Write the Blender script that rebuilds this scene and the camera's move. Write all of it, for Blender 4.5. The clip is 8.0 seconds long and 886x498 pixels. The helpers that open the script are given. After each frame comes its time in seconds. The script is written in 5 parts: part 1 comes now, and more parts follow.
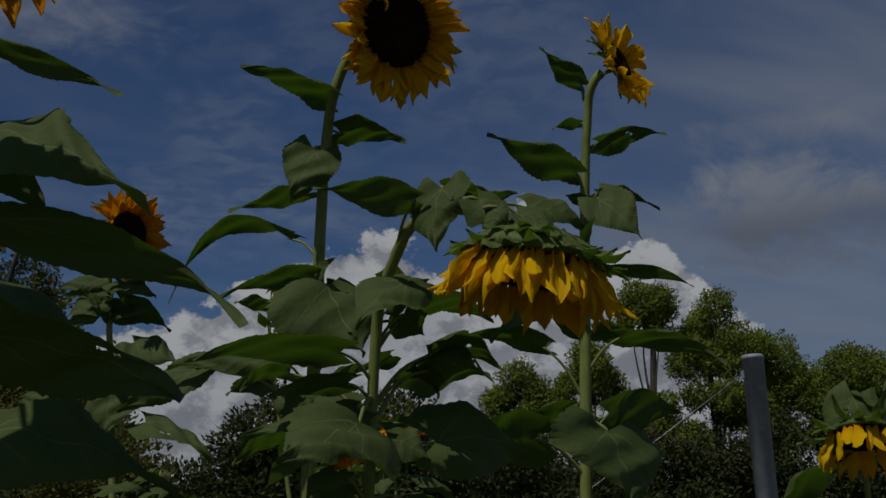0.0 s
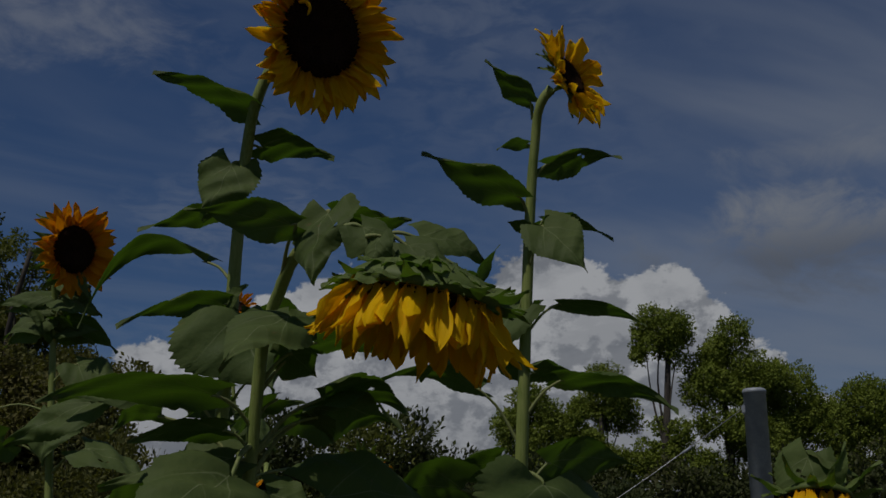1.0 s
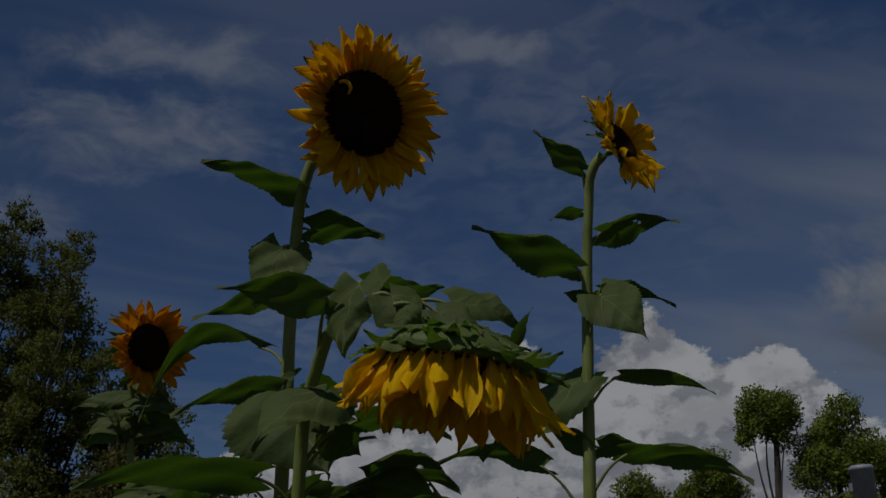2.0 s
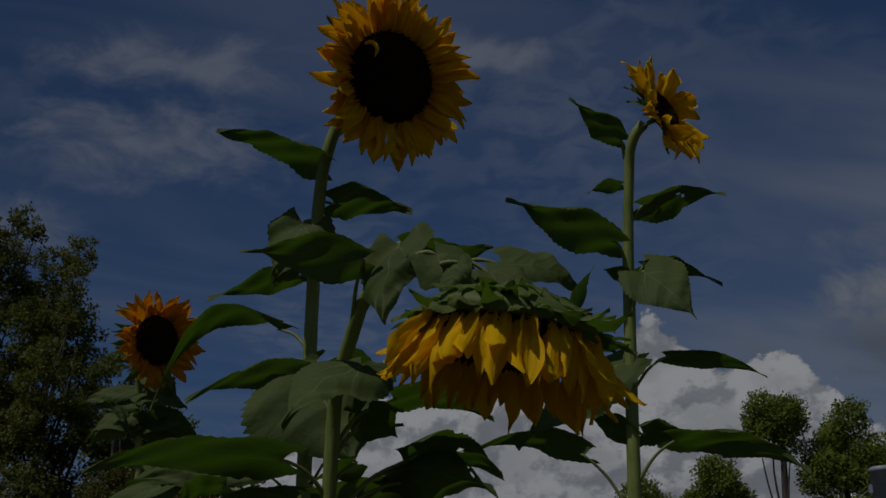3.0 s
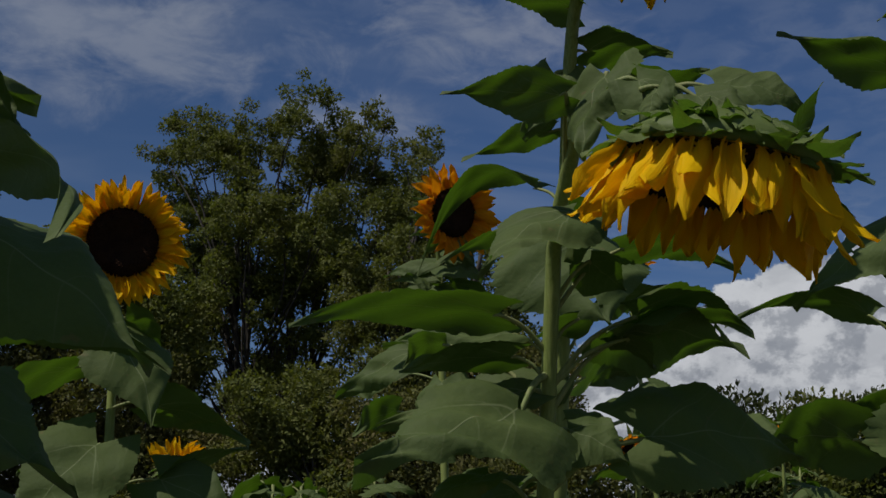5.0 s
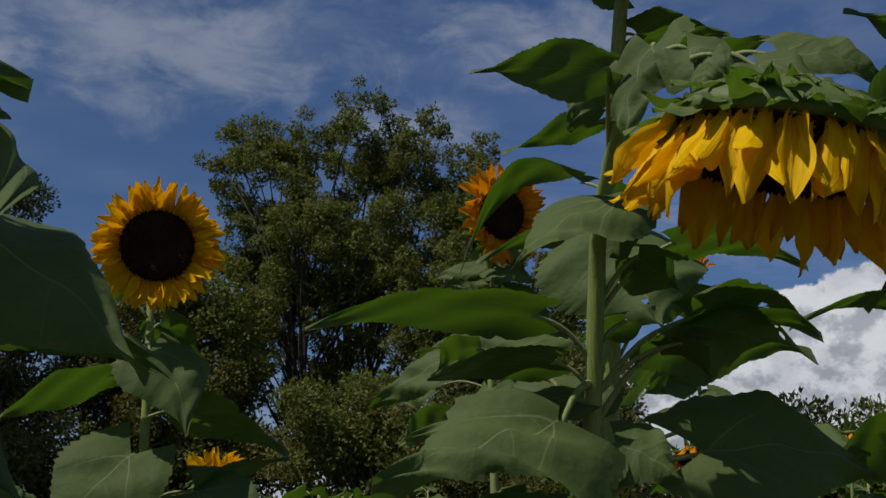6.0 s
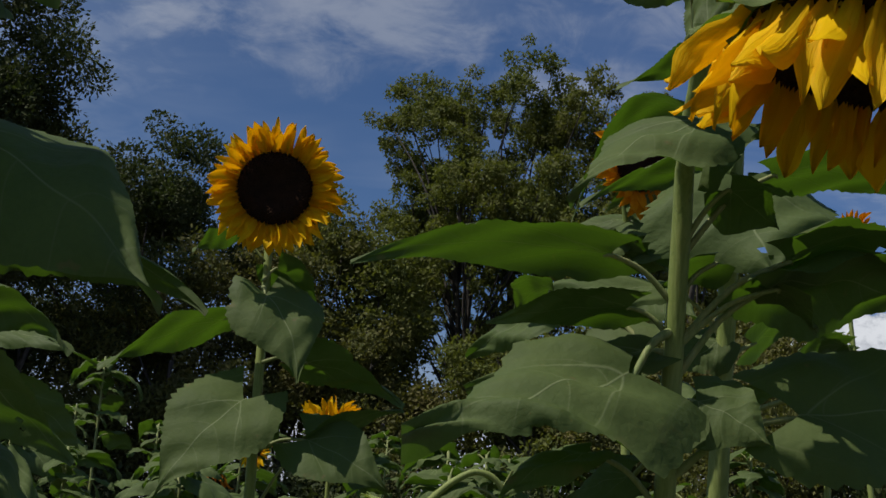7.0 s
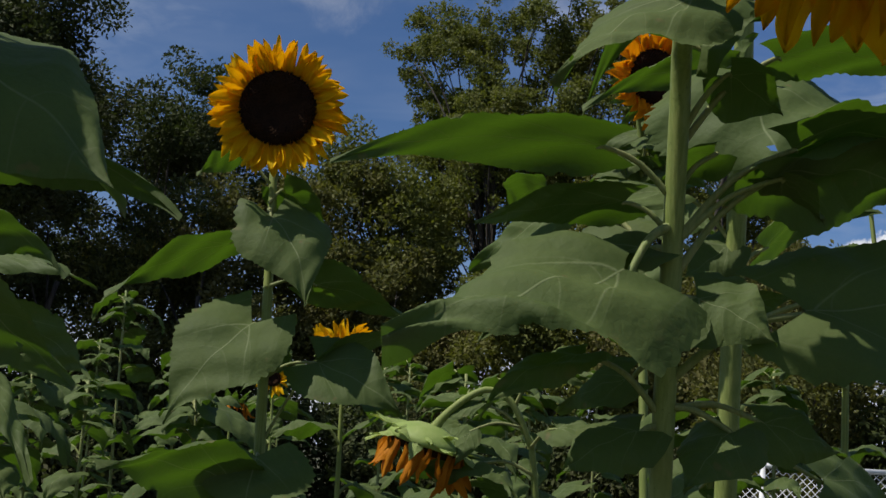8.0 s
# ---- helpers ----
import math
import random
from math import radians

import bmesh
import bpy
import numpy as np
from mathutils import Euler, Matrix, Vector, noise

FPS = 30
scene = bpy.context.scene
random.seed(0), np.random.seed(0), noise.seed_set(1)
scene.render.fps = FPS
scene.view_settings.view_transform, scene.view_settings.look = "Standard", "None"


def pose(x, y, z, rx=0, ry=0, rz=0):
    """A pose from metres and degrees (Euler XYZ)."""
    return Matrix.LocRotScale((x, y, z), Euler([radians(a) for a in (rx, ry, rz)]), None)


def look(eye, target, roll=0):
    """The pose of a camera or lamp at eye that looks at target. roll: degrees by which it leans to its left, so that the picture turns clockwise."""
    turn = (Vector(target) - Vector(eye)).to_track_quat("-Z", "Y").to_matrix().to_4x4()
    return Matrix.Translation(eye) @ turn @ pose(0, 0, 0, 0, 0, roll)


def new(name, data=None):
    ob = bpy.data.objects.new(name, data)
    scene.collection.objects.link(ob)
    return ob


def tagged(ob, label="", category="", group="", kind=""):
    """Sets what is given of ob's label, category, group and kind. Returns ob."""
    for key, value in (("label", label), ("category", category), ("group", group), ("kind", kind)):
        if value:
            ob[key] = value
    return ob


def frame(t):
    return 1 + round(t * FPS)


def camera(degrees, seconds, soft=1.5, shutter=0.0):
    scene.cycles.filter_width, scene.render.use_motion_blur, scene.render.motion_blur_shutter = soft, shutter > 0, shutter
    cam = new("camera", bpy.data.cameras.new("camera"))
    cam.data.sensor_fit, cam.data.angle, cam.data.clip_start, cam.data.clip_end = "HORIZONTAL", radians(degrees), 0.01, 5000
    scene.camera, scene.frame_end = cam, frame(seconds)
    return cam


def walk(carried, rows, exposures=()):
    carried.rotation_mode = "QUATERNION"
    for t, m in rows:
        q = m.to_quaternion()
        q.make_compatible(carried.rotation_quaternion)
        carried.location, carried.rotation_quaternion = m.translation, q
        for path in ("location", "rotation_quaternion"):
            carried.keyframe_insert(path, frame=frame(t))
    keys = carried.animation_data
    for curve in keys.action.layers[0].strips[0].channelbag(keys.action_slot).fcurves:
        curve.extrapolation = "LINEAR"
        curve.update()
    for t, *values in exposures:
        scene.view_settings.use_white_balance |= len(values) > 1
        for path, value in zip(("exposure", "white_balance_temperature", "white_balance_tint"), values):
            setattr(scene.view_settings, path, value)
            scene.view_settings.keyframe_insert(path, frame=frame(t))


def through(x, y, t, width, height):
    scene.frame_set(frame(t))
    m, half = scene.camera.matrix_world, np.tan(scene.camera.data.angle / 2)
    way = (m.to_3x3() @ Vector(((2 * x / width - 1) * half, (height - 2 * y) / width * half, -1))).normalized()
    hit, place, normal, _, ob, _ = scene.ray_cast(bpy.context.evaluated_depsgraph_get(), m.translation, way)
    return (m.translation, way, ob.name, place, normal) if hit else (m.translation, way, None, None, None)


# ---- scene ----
# ---- camera ----
cam = camera(40, 8.0, soft=1.55)


def aim(x, y, z, yaw, tilt, roll):
    """A camera pose from its place, yaw to the left of +y, upward tilt and roll."""
    return pose(x, y, z, 90 + tilt, 0, yaw) @ pose(0, 0, 0, 0, 0, roll)


walk(cam, [
    (0, aim(-0.000, -0.000, 1.500, 0.10, 14.18, -2.36)),
    (0.5, aim(0.012, 0.147, 1.535, 1.43, 15.95, -1.05)),
    (1, aim(0.191, 0.223, 1.573, 1.18, 15.08, -0.57)),
    (1.5, aim(0.280, 0.278, 1.568, 6.09, 18.18, -3.78)),
    (1.7, aim(0.297, 0.269, 1.560, 6.50, 18.84, -2.07)),
    (2.8, aim(0.163, 0.409, 1.540, 4.06, 20.58, -3.31)),
    (3, aim(0.197, 0.440, 1.544, 5.87, 19.94, -2.19)),
    (3.5, aim(0.294, 0.459, 1.550, 8.65, 21.75, -1.95)),
    (4, aim(0.310, 0.445, 1.529, 12.43, 21.69, -1.10)),
    (4.5, aim(0.332, 0.556, 1.534, 19.59, 16.48, 0.55)),
    (5, aim(0.328, 0.612, 1.533, 23.08, 14.63, 0.98)),
    (5.2, aim(0.316, 0.596, 1.540, 23.80, 15.27, -0.71)),
    (6.3, aim(0.301, 0.823, 1.563, 28.17, 14.14, 3.45)),
    (6.5, aim(0.303, 0.860, 1.569, 31.35, 13.42, 3.84)),
    (7, aim(0.333, 0.927, 1.563, 34.04, 12.70, 4.56)),
    (7.5, aim(0.341, 0.948, 1.546, 35.01, 10.72, 4.03)),
    (8, aim(0.330, 1.001, 1.546, 35.01, 9.41, 3.40)),
], exposures=[(0.0, -1.46), (0.5, -1.38), (1.0, -1.52), (1.5, -1.68), (3.5, -1.98), (4.1, -1.88), (4.6, -1.25), (5.2, -0.52), (6.5, -0.38), (7.2, -0.15), (8.0, 0.0)])

# ---- sky and sun ----
SUN_ELEVATION, SUN_AZIMUTH = radians(58), radians(-142)      # azimuth from +y towards +x
world = bpy.data.worlds.new("sky")
scene.world = world
world.use_nodes = True
WN, WL = world.node_tree.nodes, world.node_tree.links
WN.clear()


class Graph:
    """Small helper to write node graphs as expressions."""

    def __init__(self, tree):
        self.nodes, self.links = tree.nodes, tree.links

    def put(self, socket, value):
        if isinstance(value, bpy.types.NodeSocket):
            self.links.new(value, socket)
        else:
            socket.default_value = value

    def math(self, op, a, b=0.0, c=0.0, clamp=False):
        n = self.nodes.new("ShaderNodeMath")
        n.operation, n.use_clamp = op, clamp
        for socket, value in zip(n.inputs, (a, b, c)):
            self.put(socket, value)
        return n.outputs[0]

    def xyz(self, x=0.0, y=0.0, z=0.0):
        n = self.nodes.new("ShaderNodeCombineXYZ")
        for socket, value in zip(n.inputs, (x, y, z)):
            self.put(socket, value)
        return n.outputs[0]

    def split(self, v):
        n = self.nodes.new("ShaderNodeSeparateXYZ")
        self.put(n.inputs[0], v)
        return n.outputs

    def noise(self, v, scale, detail=4.0, rough=0.55, distort=0.0):
        n = self.nodes.new("ShaderNodeTexNoise")
        if v is not None:
            self.put(n.inputs["Vector"], v)
        for key, value in (("Scale", scale), ("Detail", detail), ("Roughness", rough), ("Distortion", distort)):
            self.put(n.inputs[key], value)
        return n.outputs["Fac"]

    def ramp(self, f, lo, hi, a=0.0, b=1.0):
        n = self.nodes.new("ShaderNodeMapRange")
        n.interpolation_type = "SMOOTHSTEP"
        for socket, value in zip(n.inputs, (f, lo, hi, a, b)):
            self.put(socket, value)
        return n.outputs[0]

    def mix(self, f, a, b, blend="MIX"):
        n = self.nodes.new("ShaderNodeMix")
        n.data_type, n.blend_type = "RGBA", blend
        self.put(n.inputs[0], f)
        self.put(n.inputs[6], a if not isinstance(a, tuple) else (*a, 1.0))
        self.put(n.inputs[7], b if not isinstance(b, tuple) else (*b, 1.0))
        return n.outputs[2]


g = Graph(world.node_tree)
sky = WN.new("ShaderNodeTexSky")
sky.sky_type, sky.sun_disc = "NISHITA", False
sky.sun_elevation, sky.sun_rotation = SUN_ELEVATION, SUN_AZIMUTH
sky.air_density, sky.dust_density, sky.ozone_density = 1.0, 0.5, 4.5
way = WN.new("ShaderNodeTexCoord").outputs["Generated"]
dx, dy, dz = g.split(way)
azimuth = g.math("ARCTAN2", dx, dy)
height = g.math("ARCSINE", dz)
# high thin cloud: streaks and small ripples on a sheet seen in perspective
flat = g.math("ADD", g.math("MAXIMUM", dz, 0.0), 0.12)
sheet = g.xyz(g.math("DIVIDE", dx, flat), g.math("DIVIDE", dy, flat), 0.0)
veil = g.noise(sheet, 0.85, 5.0, 0.55, 0.5)
ripple = g.noise(sheet, 14.0, 4.0, 0.55, 0.4)
sx, sy, _ = g.split(sheet)
along = g.math("ADD", g.math("MULTIPLY", sx, 0.55), g.math("MULTIPLY", sy, -0.85))
over = g.math("ADD", g.math("MULTIPLY", sx, 0.85), g.math("MULTIPLY", sy, 0.55))
streak = g.noise(g.xyz(g.math("MULTIPLY", along, 2.3), g.math("MULTIPLY", over, 0.7), 2.0), 1.3, 4.0, 0.52, 0.4)
high = g.math("MULTIPLY", g.ramp(veil, 0.44, 0.66), g.ramp(ripple, 0.36, 0.64, 0.32, 1.0))
high = g.math("MAXIMUM", high, g.math("MULTIPLY", g.ramp(streak, 0.44, 0.76), 0.55))
high = g.math("ADD", g.math("MULTIPLY", high, g.ramp(height, 0.10, 0.26, 0.3, 1.0)), g.ramp(height, 0.40, 0.05, 0.0, 0.14))
# heaped cloud low over the horizon
spot = g.xyz(azimuth, g.math("MULTIPLY", height, 1.25), 0.3)
lumps = g.math("ADD", g.math("MULTIPLY", g.noise(spot, 9.0, 6.0, 0.55, 0.15), 0.6), g.math("MULTIPLY", g.noise(spot, 27.0, 6.0, 0.62, 0.1), 0.4))
crest = WN.new("ShaderNodeValToRGB")
g.put(crest.inputs[0], g.math("ADD", azimuth, 0.5))
CREST = ((0.08, 0.08), (0.20, 0.170), (0.267, 0.190), (0.31, 0.208), (0.35, 0.235), (0.41, 0.250), (0.50, 0.243), (0.53, 0.270), (0.57, 0.285), (0.59, 0.278), (0.61, 0.242), (0.64, 0.238), (0.675, 0.252), (0.70, 0.220), (0.735, 0.18), (0.80, 0.13), (1.0, 0.06))
for n, (where, crown) in enumerate(CREST):
    stop = crest.color_ramp.elements[n] if n < 2 else crest.color_ramp.elements.new(where)
    if n == 1:
        stop.position = 1.0
for stop, (where, crown) in zip(crest.color_ramp.elements, CREST):
    stop.position = where
    stop.color = (crown, crown, crown, 1.0)
heap = g.math("ADD", g.math("MULTIPLY", g.math("SUBTRACT", lumps, 0.5), 2.7), g.math("MULTIPLY", g.math("SUBTRACT", crest.outputs[0], height), 16.0))
heap = g.ramp(heap, 0.0, 0.11)
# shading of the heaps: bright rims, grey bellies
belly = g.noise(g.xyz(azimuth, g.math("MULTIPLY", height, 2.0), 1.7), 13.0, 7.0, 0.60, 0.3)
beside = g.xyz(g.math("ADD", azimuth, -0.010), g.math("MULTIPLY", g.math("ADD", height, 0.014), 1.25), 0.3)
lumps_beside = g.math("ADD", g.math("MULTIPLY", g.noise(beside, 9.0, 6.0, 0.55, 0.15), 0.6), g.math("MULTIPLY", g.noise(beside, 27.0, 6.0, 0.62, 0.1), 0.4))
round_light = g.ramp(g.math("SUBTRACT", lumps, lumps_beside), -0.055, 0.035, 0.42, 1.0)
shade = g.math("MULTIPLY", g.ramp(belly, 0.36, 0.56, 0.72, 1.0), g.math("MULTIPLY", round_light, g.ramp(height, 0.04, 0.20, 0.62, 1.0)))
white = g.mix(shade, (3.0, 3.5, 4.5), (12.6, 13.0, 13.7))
# loose patches of higher cloud
ragged = g.math("MULTIPLY", g.math("SUBTRACT", g.noise(g.xyz(azimuth, g.math("MULTIPLY", height, 1.7), 7.0), 13.0, 6.0, 0.62, 0.5), 0.5), 2.4)


def patch(az, el, wide, tall):
    """A ragged cloud patch round one direction."""
    a = g.math("POWER", g.math("DIVIDE", g.math("SUBTRACT", azimuth, az), wide), 2.0)
    e = g.math("POWER", g.math("DIVIDE", g.math("SUBTRACT", height, el), tall), 2.0)
    return g.ramp(g.math("SUBTRACT", g.math("ADD", ragged, 0.9), g.math("SQRT", g.math("ADD", a, e))), 0.0, 0.9)


patches = patch(-0.70, 0.41, 0.26, 0.075)
for spot_az, spot_el, spot_wide, spot_tall in ((-0.34, 0.495, 0.16, 0.035), (-0.06, 0.505, 0.10, 0.022), (-0.36, 0.43, 0.16, 0.05), (-0.50, 0.36, 0.12, 0.03)):
    patches = g.math("MAXIMUM", patches, patch(spot_az, spot_el, spot_wide, spot_tall))
patches = g.math("MULTIPLY", patches, g.ramp(ripple, 0.30, 0.60, 0.6, 1.0))
grey = g.math("MAXIMUM", patch(0.29, 0.255, 0.17, 0.058), g.math("MULTIPLY", patch(0.30, 0.325, 0.14, 0.030), 0.5))
deep = g.mix(1.0, sky.outputs[0], (0.69, 0.92, 1.24), "MULTIPLY")
deep = g.mix(1.0, deep, g.mix(g.ramp(azimuth, -0.25, -0.75), (1.0, 1.0, 1.0), (0.87, 0.87, 0.85)), "MULTIPLY")
tone = g.mix(g.math("MULTIPLY", high, 0.32), deep, (7.6, 8.4, 9.8))
tone = g.mix(g.ramp(azimuth, -0.45, -0.90, 0.0, 0.04), tone, (7.6, 8.2, 9.2))
haze = g.math("MULTIPLY", g.math("MULTIPLY", g.ramp(azimuth, -0.10, 0.30), g.ramp(height, 0.52, 0.30)), g.ramp(streak, 0.30, 0.70, 0.35, 1.0))
tone = g.mix(g.math("MULTIPLY", haze, 0.50), tone, (6.6, 7.3, 8.5))
tone = g.mix(g.math("MULTIPLY", patches, 0.38), tone, (8.2, 8.6, 9.4))
tone = g.mix(g.math("MULTIPLY", grey, 0.85), tone, g.mix(g.ramp(height, 0.235, 0.285), (3.3, 3.7, 4.5), (6.4, 6.9, 7.8)))
tone = g.mix(g.ramp(height, 0.20, 0.02, 0.0, 0.6), tone, (7.6, 8.2, 9.2))
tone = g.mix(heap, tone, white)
background = WN.new("ShaderNodeBackground")
WL.new(tone, background.inputs[0])
background.inputs[1].default_value = 0.065
WL.new(background.outputs[0], WN.new("ShaderNodeOutputWorld").inputs[0])

sun = new("sun", bpy.data.lights.new("sun", "SUN"))
sun.data.energy, sun.data.angle, sun.data.color = 5.0, radians(0.55), (1.0, 0.95, 0.86)
sun_from = Vector((math.sin(SUN_AZIMUTH) * math.cos(SUN_ELEVATION), math.cos(SUN_AZIMUTH) * math.cos(SUN_ELEVATION), math.sin(SUN_ELEVATION)))
sun.matrix_world = look(sun_from * 50, (0, 0, 0))


# ---- materials ----
def material(name):
    m = bpy.data.materials.new(name)
    m.use_nodes = True
    m.node_tree.nodes.clear()
    return m, Graph(m.node_tree)


def finish(m, graph, colour, rough, bump=None, depth=0.1, metal=0.0, glow_through=None, share=0.0, sheen=0.0, spec=0.5):
    """Principled surface, with bump and, for leaves and petals, light that passes through."""
    nodes, links = graph.nodes, graph.links
    p = nodes.new("ShaderNodeBsdfPrincipled")
    graph.put(p.inputs["Base Color"], colour if not isinstance(colour, tuple) else (*colour, 1.0))
    graph.put(p.inputs["Roughness"], rough)
    p.inputs["Metallic"].default_value = metal
    p.inputs["Specular IOR Level"].default_value = spec
    if sheen:
        p.inputs["Sheen Weight"].default_value = sheen
        p.inputs["Sheen Roughness"].default_value = 0.5
    if bump is not None:
        b = nodes.new("ShaderNodeBump")
        b.inputs["Strength"].default_value, b.inputs["Distance"].default_value = 0.8, depth
        links.new(bump, b.inputs["Height"])
        links.new(b.outputs[0], p.inputs["Normal"])
    out = nodes.new("ShaderNodeOutputMaterial")
    last = p.outputs[0]
    if share:
        t = nodes.new("ShaderNodeBsdfTranslucent")
        graph.put(t.inputs[0], glow_through if not isinstance(glow_through, tuple) else (*glow_through, 1.0))
        mix = nodes.new("ShaderNodeMixShader")
        mix.inputs[0].default_value = share
        links.new(last, mix.inputs[1])
        links.new(t.outputs[0], mix.inputs[2])
        last = mix.outputs[0]
    links.new(last, out.inputs[0])
    return m


def uv_of(graph):
    return graph.split(graph.nodes.new("ShaderNodeTexCoord").outputs["UV"])


def object_of(graph):
    return graph.nodes.new("ShaderNodeTexCoord").outputs["Object"]


def random_of(graph):
    return graph.nodes.new("ShaderNodeObjectInfo").outputs["Random"]


def leaf_material(name, base, dark, through, share):
    """Hairy leaf: pale midrib and basal veins, side veins that run forward, a fine net between them, uneven green."""
    m, k = material(name)
    u, v, _ = uv_of(k)
    across = k.math("ABSOLUTE", k.math("SUBTRACT", u, 0.5))
    here = object_of(k)
    wobble = k.math("MULTIPLY", k.math("SUBTRACT", k.noise(here, 12.0, 2.0), 0.5), 0.022)
    bow = k.math("MULTIPLY", k.math("POWER", across, 1.5), 1.25)
    run = k.math("ADD", k.math("SUBTRACT", v, bow), wobble)
    wave = k.math("ABSOLUTE", k.math("SUBTRACT", k.math("FRACT", k.math("MULTIPLY", run, 4.5)), 0.5))
    side = k.math("MULTIPLY", k.ramp(wave, 0.030, 0.0), k.ramp(across, 0.48, 0.10, 0.0, 0.8))
    rib = k.math("MULTIPLY", k.ramp(across, 0.0085, 0.0015), k.ramp(v, 1.0, 0.3, 0.35, 1.0))
    fork = k.math("ABSOLUTE", k.math("SUBTRACT", k.math("ADD", v, wobble), k.math("ADD", k.math("MULTIPLY", across, 1.15), 0.03)))
    fork = k.math("MULTIPLY", k.ramp(fork, 0.013, 0.0), k.ramp(across, 0.46, 0.05, 0.0, 1.0))
    rib = k.math("MAXIMUM", rib, k.math("MULTIPLY", fork, 0.85))
    net = k.nodes.new("ShaderNodeTexVoronoi")
    net.feature = "DISTANCE_TO_EDGE"
    k.put(net.inputs["Vector"], here)
    k.put(net.inputs["Scale"], 105.0)
    mesh_line = k.ramp(net.outputs["Distance"], 0.10, 0.0)
    veins = k.math("MAXIMUM", rib, side)
    patch = k.noise(here, 9.0, 4.0, 0.6)
    grain = k.noise(here, 150.0, 3.0, 0.6)
    tone = k.mix(k.ramp(patch, 0.3, 0.7), dark, base)
    tone = k.mix(k.math("MULTIPLY", grain, 0.4), tone, (base[0] * 1.5, base[1] * 1.4, base[2] * 1.7))
    tone = k.mix(k.math("MULTIPLY", random_of(k), 0.42), tone, (base[0] * 0.72, base[1] * 0.70, base[2] * 0.55))
    tone = k.mix(k.math("MULTIPLY", mesh_line, 0.07), tone, (base[0] * 0.62, base[1] * 0.66, base[2] * 0.55))
    tone = k.mix(k.math("MULTIPLY", k.math("MAXIMUM", rib, k.math("MULTIPLY", side, 0.45)), 0.62), tone, (0.23, 0.27, 0.13))
    specks = k.ramp(k.noise(here, 38.0, 2.0, 0.5), 0.70, 0.75)
    tone = k.mix(k.math("MULTIPLY", specks, 0.6), tone, (0.13, 0.10, 0.045))
    scorch = k.math("MULTIPLY", k.ramp(across, 0.30, 0.5), k.ramp(k.noise(here, 20.0, 3.0, 0.6), 0.60, 0.72))
    tone = k.mix(k.math("MULTIPLY", scorch, 0.6), tone, (0.15, 0.12, 0.05))
    quilt = k.math("ADD", k.math("MULTIPLY", k.ramp(wave, 0.0, 0.32), 0.16), k.math("ADD", k.math("MULTIPLY", k.noise(here, 24.0, 3.0), 0.9), k.math("MULTIPLY", k.noise(here, 110.0, 2.0), 0.16)))
    quilt = k.math("SUBTRACT", quilt, k.math("ADD", k.math("MULTIPLY", rib, 0.07), k.math("MULTIPLY", mesh_line, 0.02)))
    light = k.mix(k.math("MULTIPLY", veins, 0.6), through, (through[0] * 0.5, through[1] * 0.42, through[2] * 0.5))
    light = k.mix(k.math("MULTIPLY", mesh_line, 0.12), light, (through[0] * 0.6, through[1] * 0.55, through[2] * 0.6))
    return finish(m, k, tone, k.ramp(patch, 0.25, 0.75, 0.62, 0.78), quilt, 0.0045, 0.0, light, share, 0.0, 0.22)


LEAF = leaf_material("sunflower_leaf", (0.081, 0.113, 0.033), (0.048, 0.076, 0.019), (0.110, 0.235, 0.010), 0.23)


def petal_material(name, tip, base, through):
    m, k = material(name)
    u, v, _ = uv_of(k)
    across = k.math("ABSOLUTE", k.math("SUBTRACT", u, 0.5))
    lines = k.math("ABSOLUTE", k.math("SUBTRACT", k.math("FRACT", k.math("MULTIPLY", u, 7.0)), 0.5))
    fibre = k.noise(k.xyz(k.math("MULTIPLY", u, 30.0), k.math("MULTIPLY", v, 3.0), random_of(k)), 1.0, 3.0)
    tone = k.mix(k.ramp(v, 0.0, 0.45), base, tip)
    tone = k.mix(k.math("MULTIPLY", fibre, 0.4), tone, (tip[0] * 0.85, tip[1] * 0.68, tip[2] * 0.6))
    tone = k.mix(k.math("MULTIPLY", random_of(k), 0.28), tone, (tip[0] * 0.9, tip[1] * 0.62, 0.004))
    tone = k.mix(k.math("MULTIPLY", k.ramp(lines, 0.20, 0.0), 0.08), tone, (tip[0] * 0.7, tip[1] * 0.5, 0.003))
    relief = k.math("ADD", k.math("MULTIPLY", lines, 0.5), fibre)
    return finish(m, k, tone, 0.55, relief, 0.0009, 0.0, through, 0.36, 0.0, 0.08)


PETAL = petal_material("yellow_petal", (0.87, 0.585, 0.005), (0.72, 0.33, 0.004), (0.86, 0.40, 0.002))
PETAL_WITHERED = petal_material("withered_petal", (0.50, 0.20, 0.012), (0.22, 0.08, 0.010), (0.45, 0.14, 0.006))
PETAL_ORANGE = petal_material("orange_petal", (0.76, 0.34, 0.007), (0.56, 0.17, 0.005), (0.78, 0.29, 0.003))


def plain(name, a, b, scale, rough, depth=0.002, metal=0.0, through=None, share=0.0, fine=60.0, spec=0.4):
    """Two-tone uneven surface with grain."""
    m, k = material(name)
    here = object_of(k)
    big, small = k.noise(here, scale, 4.0, 0.6), k.noise(here, fine, 3.0, 0.6)
    tone = k.mix(k.ramp(big, 0.3, 0.7), a, b)
    tone = k.mix(k.math("MULTIPLY", small, 0.4), tone, (a[0] * 0.6, a[1] * 0.6, a[2] * 0.6))
    return finish(m, k, tone, rough, k.math("ADD", small, k.math("MULTIPLY", big, 0.5)), depth, metal, through, share, 0.0, spec)


